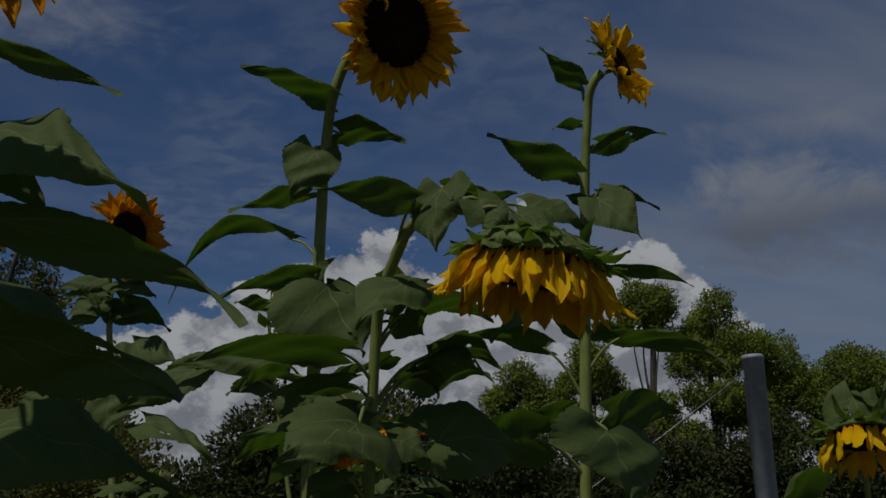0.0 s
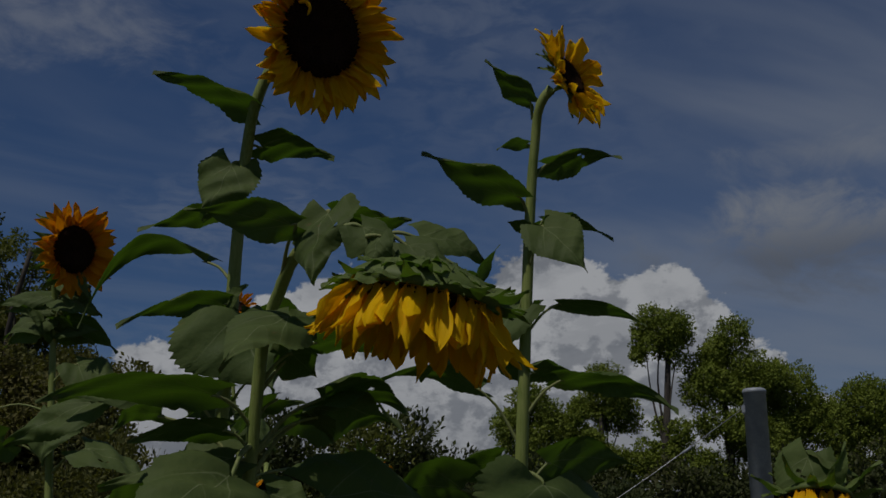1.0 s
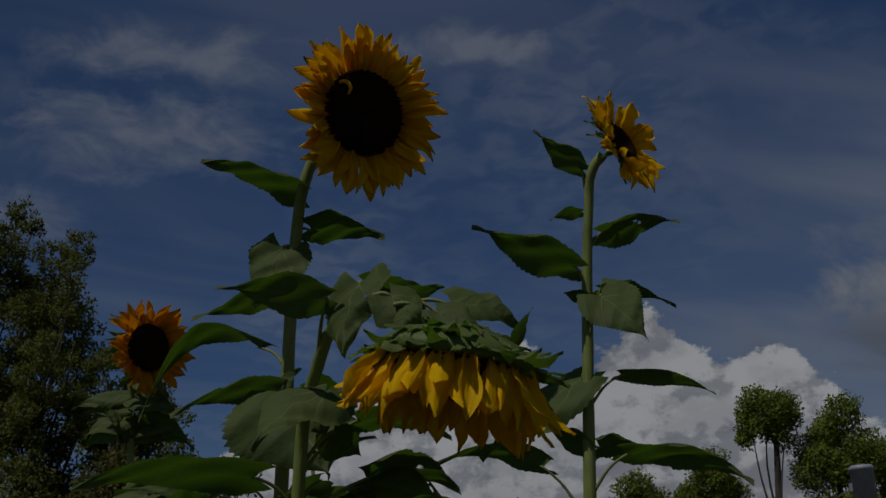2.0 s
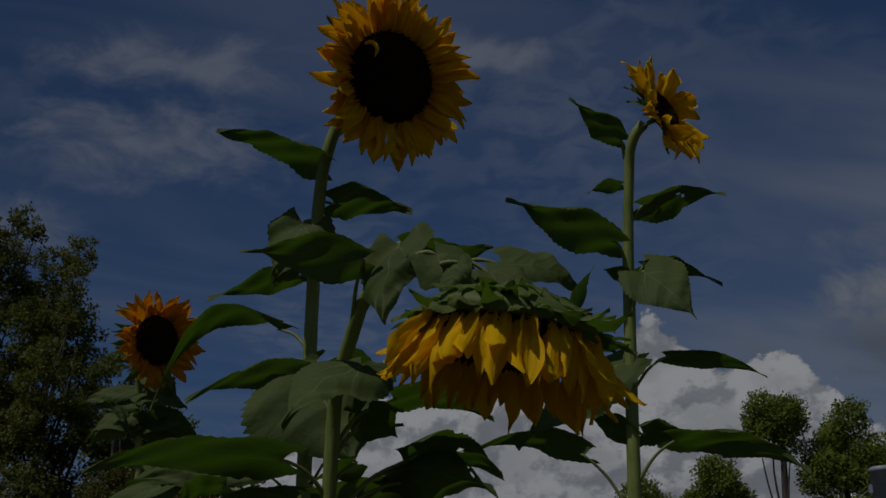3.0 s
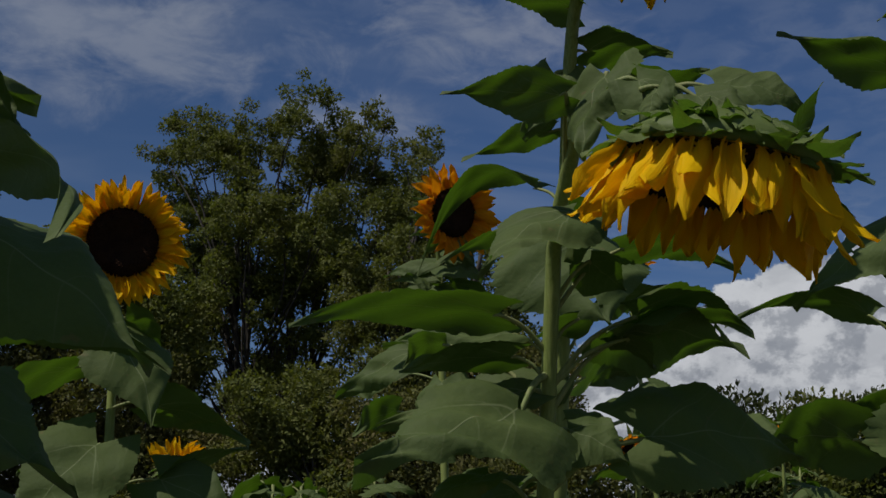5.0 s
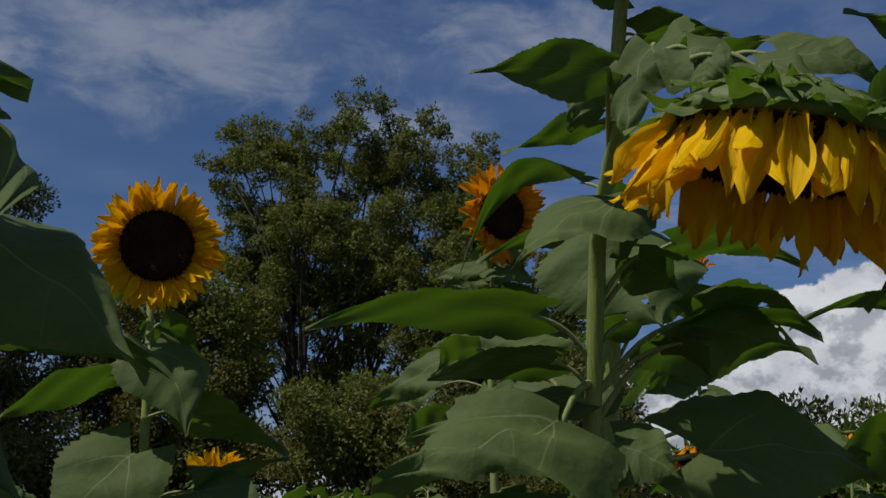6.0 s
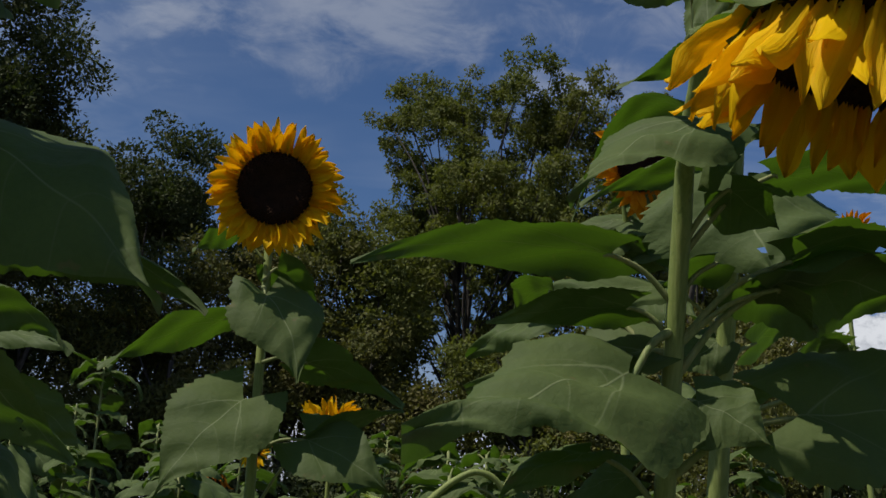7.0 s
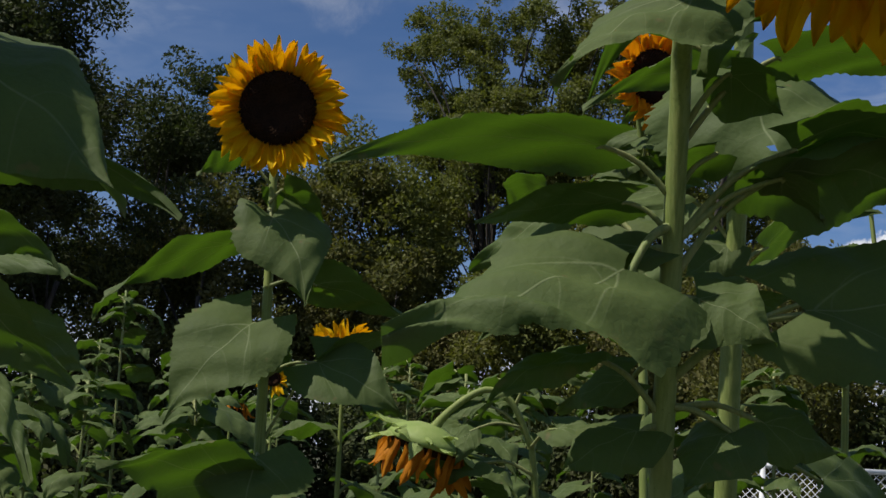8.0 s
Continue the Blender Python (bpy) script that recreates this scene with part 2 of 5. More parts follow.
def stalk(name, a, b):
    """Green stalk: lengthwise ridges, uneven yellow-green, small dark flecks."""
    m, k = material(name)
    here = object_of(k)
    x, y, z = k.split(here)
    ridge = k.noise(k.xyz(k.math("MULTIPLY", x, 260.0), k.math("MULTIPLY", y, 260.0), k.math("MULTIPLY", z, 5.0)), 1.0, 3.0, 0.6)
    blotch, fine = k.noise(here, 11.0, 4.0, 0.6), k.noise(here, 330.0, 2.0, 0.6)
    tone = k.mix(k.ramp(blotch, 0.3, 0.7), a, b)
    tone = k.mix(k.math("MULTIPLY", k.ramp(ridge, 0.40, 0.62), 0.5), tone, (b[0] * 1.25, b[1] * 1.2, b[2] * 1.3))
    tone = k.mix(k.math("MULTIPLY", k.ramp(fine, 0.62, 0.75), 0.5), tone, (a[0] * 0.45, a[1] * 0.45, a[2] * 0.5))
    return finish(m, k, tone, 0.62, k.math("ADD", ridge, k.math("MULTIPLY", fine, 0.25)), 0.0009, 0.0, None, 0.0, 0.0, 0.3)


STEM = stalk("sunflower_stem", (0.132, 0.178, 0.038), (0.205, 0.245, 0.068))
PETIOLE = stalk("leaf_stalk", (0.14, 0.185, 0.052), (0.21, 0.225, 0.085))
BRACT = plain("green_bract", (0.100, 0.145, 0.030), (0.145, 0.195, 0.050), 25.0, 0.6, 0.001, through=(0.14, 0.28, 0.02), share=0.25, fine=150.0)
BRACT_PALE = plain("pale_bract", (0.27, 0.37, 0.09), (0.36, 0.44, 0.14), 25.0, 0.6, 0.001, through=(0.36, 0.48, 0.07), share=0.25, fine=150.0)
DISC = plain("dark_disc", (0.020, 0.011, 0.007), (0.035, 0.018, 0.010), 30.0, 0.9, 0.002, fine=260.0, spec=0.03)
FLORET = plain("disc_floret", (0.016, 0.009, 0.006), (0.040, 0.020, 0.010), 60.0, 1.0, 0.001, fine=260.0, spec=0.02)


def bark(name, a, b):
    m, k = material(name)
    x, y, z = k.split(object_of(k))
    furrow = k.noise(k.xyz(k.math("MULTIPLY", x, 9.0), k.math("MULTIPLY", y, 9.0), k.math("MULTIPLY", z, 1.6)), 1.5, 5.0, 0.65)
    tone = k.mix(k.ramp(furrow, 0.35, 0.65), a, b)
    return finish(m, k, tone, 0.9, furrow, 0.03)


BARK = bark("tree_bark", (0.026, 0.021, 0.017), (0.070, 0.060, 0.050))


def foliage(name, a, b, c, through, share=0.3):
    """Tree leaves: each leaf a tone of its own."""
    m, k = material(name)
    island = k.nodes.new("ShaderNodeNewGeometry").outputs["Random Per Island"]
    patch = k.noise(object_of(k), 0.55, 3.0)
    tone = k.mix(island, a, b)
    tone = k.mix(k.math("MULTIPLY", k.ramp(patch, 0.42, 0.66), 0.7), tone, c)
    return finish(m, k, tone, 0.70, None, 0.1, 0.0, through, share, 0.0, 0.25)


FOLIAGE_TALL = foliage("tall_tree_foliage", (0.066, 0.086, 0.018), (0.132, 0.145, 0.034), (0.122, 0.115, 0.032), (0.17, 0.20, 0.02), 0.30)
FOLIAGE_DARK = foliage("dark_foliage", (0.022, 0.034, 0.009), (0.056, 0.070, 0.018), (0.060, 0.056, 0.019), (0.07, 0.10, 0.015), 0.2)
FOLIAGE_BRIGHT = foliage("clipped_tree_foliage", (0.075, 0.110, 0.014), (0.200, 0.245, 0.030), (0.150, 0.185, 0.022), (0.22, 0.30, 0.02), 0.2)
FOLIAGE_BROWN = foliage("autumn_tinged_foliage", (0.062, 0.074, 0.018), (0.125, 0.126, 0.036), (0.130, 0.106, 0.034), (0.15, 0.16, 0.02))
STEEL = plain("galvanised_steel", (0.27, 0.29, 0.33), (0.40, 0.42, 0.46), 9.0, 0.5, 0.001, 0.15, fine=80.0)
WIRE = plain("steel_wire", (0.30, 0.30, 0.31), (0.45, 0.45, 0.46), 30.0, 0.45, 0.0005, 0.8)
FENCE_PAINT = plain("white_fence_paint", (0.62, 0.63, 0.63), (0.74, 0.75, 0.75), 8.0, 0.5, 0.0005, 0.0, fine=70.0)


def soil():
    m, k = material("grassy_soil")
    here = object_of(k)
    big, mid, fine = k.noise(here, 0.08, 4.0), k.noise(here, 1.3, 5.0, 0.6), k.noise(here, 22.0, 4.0, 0.65)
    tone = k.mix(k.ramp(mid, 0.40, 0.60), (0.095, 0.070, 0.045), (0.050, 0.075, 0.022))
    tone = k.mix(k.math("MULTIPLY", big, 0.5), tone, (0.070, 0.090, 0.030))
    tone = k.mix(k.math("MULTIPLY", fine, 0.5), tone, (0.035, 0.032, 0.018))
    return finish(m, k, tone, 0.95, k.math("ADD", mid, fine), 0.05)


SOIL = soil()


# ---- building helpers ----
def mesh(name, verts, faces, mat, smooth=True, uvs=None):
    """A mesh from arrays; faces are rows of equal length or a plain list."""
    me = bpy.data.meshes.new(name)
    me.from_pydata([tuple(v) for v in np.asarray(verts, float).tolist()], [], [tuple(f) for f in (faces.tolist() if isinstance(faces, np.ndarray) else faces)])
    me.materials.append(mat)
    if smooth:
        me.polygons.foreach_set("use_smooth", np.ones(len(me.polygons), bool))
    if uvs is not None:
        layer = me.uv_layers.new(name="UVMap")
        index = np.zeros(len(me.loops), int)
        me.loops.foreach_get("vertex_index", index)
        layer.data.foreach_set("uv", np.asarray(uvs, np.float32)[index].ravel())
    me.update()
    return me


def part(name, me, parent, label="", m=None):
    ob = new(name, me)
    ob.parent = parent
    if m is not None:
        ob.matrix_basis = m
    return tagged(ob, label) if label else ob


def thing(name, at, label, category, group="", kind=""):
    ob = new(name)
    ob.empty_display_size = 0.1
    ob.location = at
    return tagged(ob, label, category, group, kind)


def unit(v):
    v = np.asarray(v, float)
    return v / max(np.linalg.norm(v), 1e-9)


def tube(points, radii, sides=8, bumps=0.0, seed=0):
    """Vertices and faces of a rounded tube through points, closed at both ends."""
    rng = np.random.default_rng(seed)
    points = [np.asarray(p, float) for p in points]
    verts, faces = [], []
    side = unit(np.cross(points[1] - points[0], (0.31, 0.95, 0.12)))
    for i, p in enumerate(points):
        ahead = unit(points[min(i + 1, len(points) - 1)] - points[max(i - 1, 0)])
        side = unit(side - ahead * (side @ ahead))
        other = np.cross(ahead, side)
        for n in range(sides):
            a = 2 * math.pi * n / sides
            r = radii[i] * (1 + bumps * rng.uniform(-1, 1))
            verts.append(p + r * (math.cos(a) * side + math.sin(a) * other))
    for i in range(len(points) - 1):
        for n in range(sides):
            a, b = i * sides + n, i * sides + (n + 1) % sides
            faces.append((a, b, b + sides, a + sides))
    faces.append(tuple(range(sides))[::-1])
    last = (len(points) - 1) * sides
    faces.append(tuple(range(last, last + sides)))
    return verts, faces


def smooth_line(points, steps=6):
    """A Catmull-Rom line through rows of numbers."""
    pts = np.asarray(points, float)
    pts = np.vstack([2 * pts[0] - pts[1], pts, 2 * pts[-1] - pts[-2]])
    out = []
    for i in range(1, len(pts) - 2):
        a, b, c, d = pts[i - 1:i + 3]
        for s in np.linspace(0, 1, steps, endpoint=False):
            out.append(0.5 * (2 * b + (c - a) * s + (2 * a - 5 * b + 4 * c - d) * s**2 + (3 * b - a - 3 * c + d) * s**3))
    out.append(pts[-2])
    return np.array(out)


def origin(plant):
    return np.array(plant.location)


def stem(plant, points, name="stem", mat=None, sides=10):
    """A tapering stalk through rows of x, y, z, radius."""
    line = smooth_line(points, 5)
    v, f = tube(line[:, :3] - origin(plant), line[:, 3], sides, 0.06, len(points))
    return part(name, mesh(name, v, f, mat or STEM), plant)


LEAF_COUNT = [0]


def leaf(plant, node, base, tip, up, width, arc, mat=None, cut=True, calm=False):
    """A heart-shaped toothed leaf from base to tip, its upper face towards up, on a curved stalk that leaves the stem at node."""
    LEAF_COUNT[0] += 1
    rng = np.random.default_rng(LEAF_COUNT[0] * 7 + 3)
    o = origin(plant)
    node, base, tip = (np.asarray(p, float) - o for p in (node, base, tip))
    run = tip - base
    length = np.linalg.norm(run)
    along = run / length
    up = unit(np.asarray(up, float) - along * (np.asarray(up, float) @ along))
    side = np.cross(up, along)
    rows, cols = (61, 15) if length > 0.1 else (19, 7)
    if cut is None:
        rows, cols = 31, 9
    fold, twist = rng.uniform(-0.10, 0.36), rng.uniform(-0.45, 0.45)
    wave, phase, tipdrop = rng.uniform(0.045, 0.095), rng.uniform(0, 6.28), rng.uniform(0.0, 0.16)
    wave *= 0.6 if width > 0.19 else 1.0
    quilt = rng.uniform(0.006, 0.014)
    lean, drape = rng.uniform(-0.06, 0.06), rng.uniform(0.05, 0.30) + (0.12 if width > 0.7 * length else 0.0)
    if calm:
        fold, twist, lean, drape, wave = 0.10, 0.0, 0.0, 0.06, 0.03
    bulge = rng.uniform(-1, 1, (2, 3))
    nicks = [(rng.uniform(0.15, 0.85), rng.choice((-1, 1)), rng.uniform(0.05, 0.16)) for _ in range(rng.integers(0, 3))]
    verts, uvs = [], []
    for i in range(rows):
        s = i / (rows - 1)
        rise = math.sin(min(1.0, s / 0.25) * math.pi / 2)
        far = max(0.0, (s - 0.25) / 0.75)
        shape = 0.52 + 0.48 * rise**0.9 if s < 0.25 else 0.36 * (1 - far**1.25) + 0.64 * (0.5 + 0.5 * math.cos(math.pi * far))
        shape = max(shape, 0.012)
        for j in range(cols):
            u = 2 * j / (cols - 1) - 1
            u = math.copysign(abs(u) ** 0.85, u)
            edge = abs(u) > 0.99
            b = bulge[0 if u < 0 else 1]
            swell = 0.06 * b[0] * math.sin(5 * s + 2 * b[1]) + 0.04 * b[2] * math.sin(11 * s + 3 * b[0])
            tooth = ((i % 3) * 0.042 - 0.042) * (1 - s) ** 0.25 * (0.7 + 0.3 * b[1] * math.sin(3 * s)) if edge else 0.0
            tooth += rng.uniform(-0.018, 0.018) if edge else 0.0
            for ns, nside, deep in nicks:
                if edge and nside * u > 0 and abs(s - ns) < 0.022:
                    tooth -= deep
            half = width / 2 * shape * (1 + tooth + swell * abs(u))
            back = 0.25 * min(length, width * 1.4) * abs(u) ** 1.15 * max(0.0, 1 - s / 0.40) ** 1.5
            x = u * half
            y = s * length - back
            z = arc * length * 4 * s * (1 - s) - tipdrop * length * s**3 + tipdrop * length * s
            z += fold * abs(x) * (1 - 0.6 * s) - 0.55 * fold * abs(u) ** 3 * half
            z += wave * width * math.sin(7 * s + phase + 2.2 * u) * abs(u) + 0.4 * wave * width * math.sin(17 * s + 5 * u + phase)
            z += 0.35 * wave * width * math.sin(29 * s + 9 * b[0] + phase) * abs(u) ** 4 * (1 - s)
            vein = abs(math.sin(math.pi * 4.5 * (s - 0.44 * (0.5 * abs(u) * shape) ** 1.5 * 2.84)))
            z += twist * x * s + quilt * width * (vein**0.6 - 0.6) * min(1.0, 3.0 * abs(u)) * (1 - 0.8 * s) * (1 - 0.5 * abs(u) ** 4)
            z -= 0.5 * wave * width * max(0.0, abs(u) - 0.7) * 6 * (1 - s) * (1 if phase > 3 else 0.3)
            z -= drape * u * u * half * (1 - 0.5 * s)
            x += lean * length * math.sin(math.pi * s)
            verts.append(base + along * y + side * x + up * z)
            uvs.append((0.5 + 0.5 * u * shape, s))
    faces = []
    hole = cut and rng.random() < 0.25 and 0.12 < length < 0.34
    hi, hj = rng.integers(6, rows - 9), rng.integers(1, cols - 3)
    for i in range(rows - 1):
        for j in range(cols - 1):
            if hole and ((hi <= i < hi + 3 and j == hj) or (i in (hi + 4, hi + 5) and j == hj + 1)):
                continue
            a = i * cols + j
            faces.append((a, a + 1, a + cols + 1, a + cols))
    blade = part("leaf", mesh("leaf", verts, faces, mat or LEAF, True, uvs), plant)
    gap = np.linalg.norm(base - node)
    if gap > 0.012:
        r = 0.0022 + 0.010 * min(width, 0.22)
        mid = (node + base) / 2 + np.array((0, 0, 0.12 * gap))
        inner = base + along * length * 0.03 + up * arc * length * 0.10 - up * r * 1.2
        line = smooth_line([(*node, r * 1.35), (*mid, r), (*(base - up * r * 0.9 - along * r), r * 0.8), (*inner, r * 0.35)], 4)
        v, f = tube(line[:, :3], line[:, 3], 6)
        part("stalk", mesh("stalk", v, f, PETIOLE), blade)
    return blade


def frame_of(facing, spin=0.0):
    """A turn whose z points along facing."""
    z = Vector(facing).normalized()
    return z.to_track_quat("Z", "Y").to_matrix().to_4x4() @ Matrix.Rotation(spin, 4, "Z")


def petal_mesh(mat, seed, bend, curl):
    """A strap-like pointed petal of unit length along +x, its face towards +z, with lengthwise pleats and a crimped rim."""
    rng = np.random.default_rng(seed)
    rows, cols, verts, uvs = 15, 9, [], []
    tw, wave, hook = rng.uniform(-0.7, 0.7), rng.uniform(0, 6.28), rng.uniform(-0.16, 0.16)
    fat, peak, sway = rng.uniform(0.105, 0.140), rng.uniform(0.38, 0.56), rng.uniform(-0.10, 0.10)
    for i in range(rows):
        s = i / (rows - 1)
        half = fat * (0.42 + 0.58 * math.sin(min(1, s / peak) * math.pi / 2)) * (1 if s < peak else max(0.0, 1 - ((s - peak) / (1 - peak)) ** 2.3)) + 0.004
        for j in range(cols):
            u = 2 * j / (cols - 1) - 1
            rim = 1 + 0.10 * math.sin(13 * s + wave) * abs(u) ** 3
            y = u * half * rim + sway * s * s + 0.02 * math.sin(5 * s + wave)
            z = bend * s * s + hook * max(0.0, s - 0.7) * 3 * s + curl * abs(u) ** 2 * half + tw * u * half * s
            z += 0.022 * math.sin(8 * s + wave + 2 * u) + 0.030 * math.cos(3.4 * math.pi * u + wave) * (1 - 0.5 * s) + 0.018 * math.sin(19 * s + 4 * u + wave) * abs(u)
            verts.append((s - 0.15 * abs(bend) * s * s, y, z))
            uvs.append((0.5 + 0.5 * u, s))
    faces = [(i * cols + j, i * cols + j + 1, (i + 1) * cols + j + 1, (i + 1) * cols + j) for i in range(rows - 1) for j in range(cols - 1)]
    return mesh("petal", verts, faces, mat, True, uvs)


PETALS = {mat.name: [petal_mesh(mat, 11 + n, b, c) for n, (b, c) in enumerate(((0.10, 0.9), (-0.12, 0.7), (0.24, 1.2), (-0.28, 0.5), (0.02, 1.5), (0.38, 0.9), (-0.05, -0.8), (0.16, 1.8), (0.30, -0.5), (-0.18, 1.3)))] for mat in (PETAL, PETAL_ORANGE, PETAL_WITHERED)}


def bract_mesh(mat, seed):
    rng = np.random.default_rng(seed)
    rows, cols, verts = 8, 5, []
    bend = rng.uniform(0.10, 0.40)
    for i in range(rows):
        s = i / (rows - 1)
        half = 0.25 * (0.62 + 0.38 * math.sin(min(1, s / 0.35) * math.pi / 2)) * (0.6 * (1 - s**1.6) + 0.4 * (1 - s) ** 1.6) + 0.004
        for j in range(cols):
            u = 2 * j / (cols - 1) - 1
            verts.append((s * (1 - 0.15 * bend), u * half, bend * s * s * (1 if seed % 2 else -0.8) + 0.35 * abs(u) * half + 0.05 * math.sin(8 * s + 3 * u + seed)))
    faces = [(i * cols + j, i * cols + j + 1, (i + 1) * cols + j + 1, (i + 1) * cols + j) for i in range(rows - 1) for j in range(cols - 1)]
    return mesh("bract", verts, faces, mat)


BRACTS = {mat.name: [bract_mesh(mat, n) for n in range(4)] for mat in (BRACT, BRACT_PALE)}


def head(plant, centre, facing, disc, petal, count, lift, spread=10, mat=None, green=None, bracts=18, florets=True, droop=0.0, bract_size=0.55, seed=1, thick=0.42, gaps=0.0, bract_lift=0, petal_width=1.0, roll=0.5, layers=3, bract_wide=1.0, bias=(0, 0, 0), fan=(-35, 25), step=12):
    """A flower head: domed dark disc with florets, green cup behind, rings of petals and bracts.
    lift: degrees by which the petals lean forward out of the disc's plane; droop: how far gravity pulls them down."""
    mat, green = mat or PETAL, green or BRACT
    rng = random.Random(seed)
    turn = Matrix.Translation(Vector(centre) - plant.location) @ frame_of(facing)
    # green cup
    verts, faces, n = [], [], 20
    rings = ((0.0, -1.0), (0.35, -0.95), (0.75, -0.66), (1.0, -0.25), (1.06, 0.05), (1.0, 0.12))
    for r, z in rings:
        for i in range(n):
            a = 2 * math.pi * i / n
            verts.append((r * disc * math.cos(a), r * disc * math.sin(a), z * disc * thick))
    for k in range(len(rings) - 1):
        for i in range(n):
            faces.append((k * n + i, k * n + (i + 1) % n, (k + 1) * n + (i + 1) % n, (k + 1) * n + i))
    part("cup", mesh("cup", verts, faces, green), plant, "", turn)
    # disc
    verts, faces, n, rr = [(0, 0, disc * 0.10)], [], 28, 9
    for k in range(1, rr + 1):
        r = k / rr
        z = disc * (0.10 + 0.16 * math.exp(-((r - 0.72) / 0.22) ** 2) - 0.06 * (r > 0.95))
        for i in range(n):
            a = 2 * math.pi * i / n
            verts.append((r * disc * math.cos(a), r * disc * math.sin(a), z))
    faces += [(0, 1 + i, 1 + (i + 1) % n) for i in range(n)]
    for k in range(rr - 1):
        for i in range(n):
            a, b = 1 + k * n + i, 1 + k * n + (i + 1) % n
            faces.append((a, a + n, b + n, b))
    seeds = part("disc", mesh("disc", verts, faces, DISC), plant, "dark brown disc", turn)
    if florets:
        verts, faces, total = [], [], 420
        for i in range(total):
            r = math.sqrt((i + 0.5) / total) * 0.98
            a = i * 2.39996
            z = disc * (0.10 + 0.16 * math.exp(-((r - 0.72) / 0.22) ** 2))
            x, y = r * disc * math.cos(a), r * disc * math.sin(a)
            w, h = disc * 0.036, disc * rng.uniform(0.03, 0.07) * (0.5 + 0.7 * r)
            k = len(verts)
            ox, oy = rng.uniform(-0.5, 0.5) * w, rng.uniform(-0.5, 0.5) * w
            verts += [(x - w, y, z - 0.01 * disc), (x, y - w, z - 0.01 * disc), (x + w, y, z - 0.01 * disc), (x, y + w, z - 0.01 * disc), (x * 1.03 + ox, y * 1.03 + oy, z + h)]
            faces += [(k, k + 1, k + 4), (k + 1, k + 2, k + 4), (k + 2, k + 3, k + 4), (k + 3, k, k + 4)]
        tagged(part("seed_texture", mesh("seed_texture", verts, faces, FLORET, False), seeds), "", "", "", "stuff")
    inverse = turn.to_3x3().inverted()
    down = inverse @ Vector((0, 0, -1))
    pull = inverse @ Vector(bias)
    for i in range(count):
        if rng.random() < gaps:
            continue
        a = 2 * math.pi * (i + rng.uniform(-0.32, 0.32)) / count
        ring = i % 2
        out = Vector((math.cos(a), math.sin(a), 0))
        ang = radians(lift + rng.uniform(-spread, spread) + 7 * ring)
        go = (out * math.cos(ang) + Vector((0, 0, math.sin(ang))) + down * droop * rng.uniform(0.7, 1.3) + pull * rng.uniform(0.4, 1.4)).normalized()
        face = Vector((0, 0, math.cos(ang))) - out * math.sin(ang)
        across = face.cross(go).normalized()
        face = go.cross(across)
        size = petal * rng.uniform(0.82, 1.12)
        basis = Matrix((go, across, face)).transposed().to_4x4()
        at = out * disc * (0.97 - 0.05 * ring) + Vector((0, 0, disc * (0.05 - 0.06 * ring)))
        wide = size * rng.uniform(0.95, 1.3) * petal_width
        m = turn @ Matrix.Translation(at) @ basis @ Matrix.Rotation(rng.uniform(-roll, roll), 4, "X") @ Matrix.Diagonal((size, wide, size, 1))
        part("petal", rng.choice(PETALS[mat.name]), plant, "", m)
    for i in range(bracts):
        a = 2 * math.pi * (i + rng.uniform(-0.3, 0.3)) / bracts
        ring = i % layers
        out = Vector((math.cos(a), math.sin(a), 0))
        ang = radians(rng.uniform(*fan) - step * ring + bract_lift)
        go = out * math.cos(ang) + Vector((0, 0, math.sin(ang)))
        face = Vector((0, 0, math.cos(ang))) - out * math.sin(ang)
        basis = Matrix((go, face.cross(go), face)).transposed().to_4x4()
        at = out * disc * (0.98 - 0.16 * ring) + Vector((0, 0, -disc * thick * (0.12 + 0.26 * ring)))
        size = disc * bract_size * 2 * rng.uniform(0.75, 1.2)
        part("bract", rng.choice(BRACTS[green.name]), plant, "", turn @ Matrix.Translation(at) @ basis @ Matrix.Rotation(rng.uniform(-0.35, 0.35), 4, "X") @ Matrix.Diagonal((size, size * bract_wide * rng.uniform(0.8, 1.2), size, 1)))


# ---- ground ----
def ground_sheet():
    n, verts, faces = 48, [(0, 0, 0)], []
    radii = (3, 6, 10, 16, 26, 45, 90, 200, 600, 2500)
    for r in radii:
        for i in range(n):
            a = 2 * math.pi * i / n
            verts.append((r * math.cos(a), r * math.sin(a), 0.0 if r > 90 else 0.03 * noise.noise((r * math.cos(a) * 0.3, r * math.sin(a) * 0.3, 0))))
    faces += [(0, 1 + i, 1 + (i + 1) % n) for i in range(n)]
    for k in range(len(radii) - 1):
        for i in range(n):
            a, b = 1 + k * n + i, 1 + k * n + (i + 1) % n
            faces.append((a, a + n, b + n, b))
    tagged(new("ground", mesh("ground", verts, faces, SOIL)), "grassy brown soil of the flower field", "ground", "", "structure")


ground_sheet()


# ---- sunflowers ----
SUNFLOWERS = "sunflowers in the field"


def sunflower(at, label):
    return thing("sunflower", at, label, "sunflower", SUNFLOWERS)


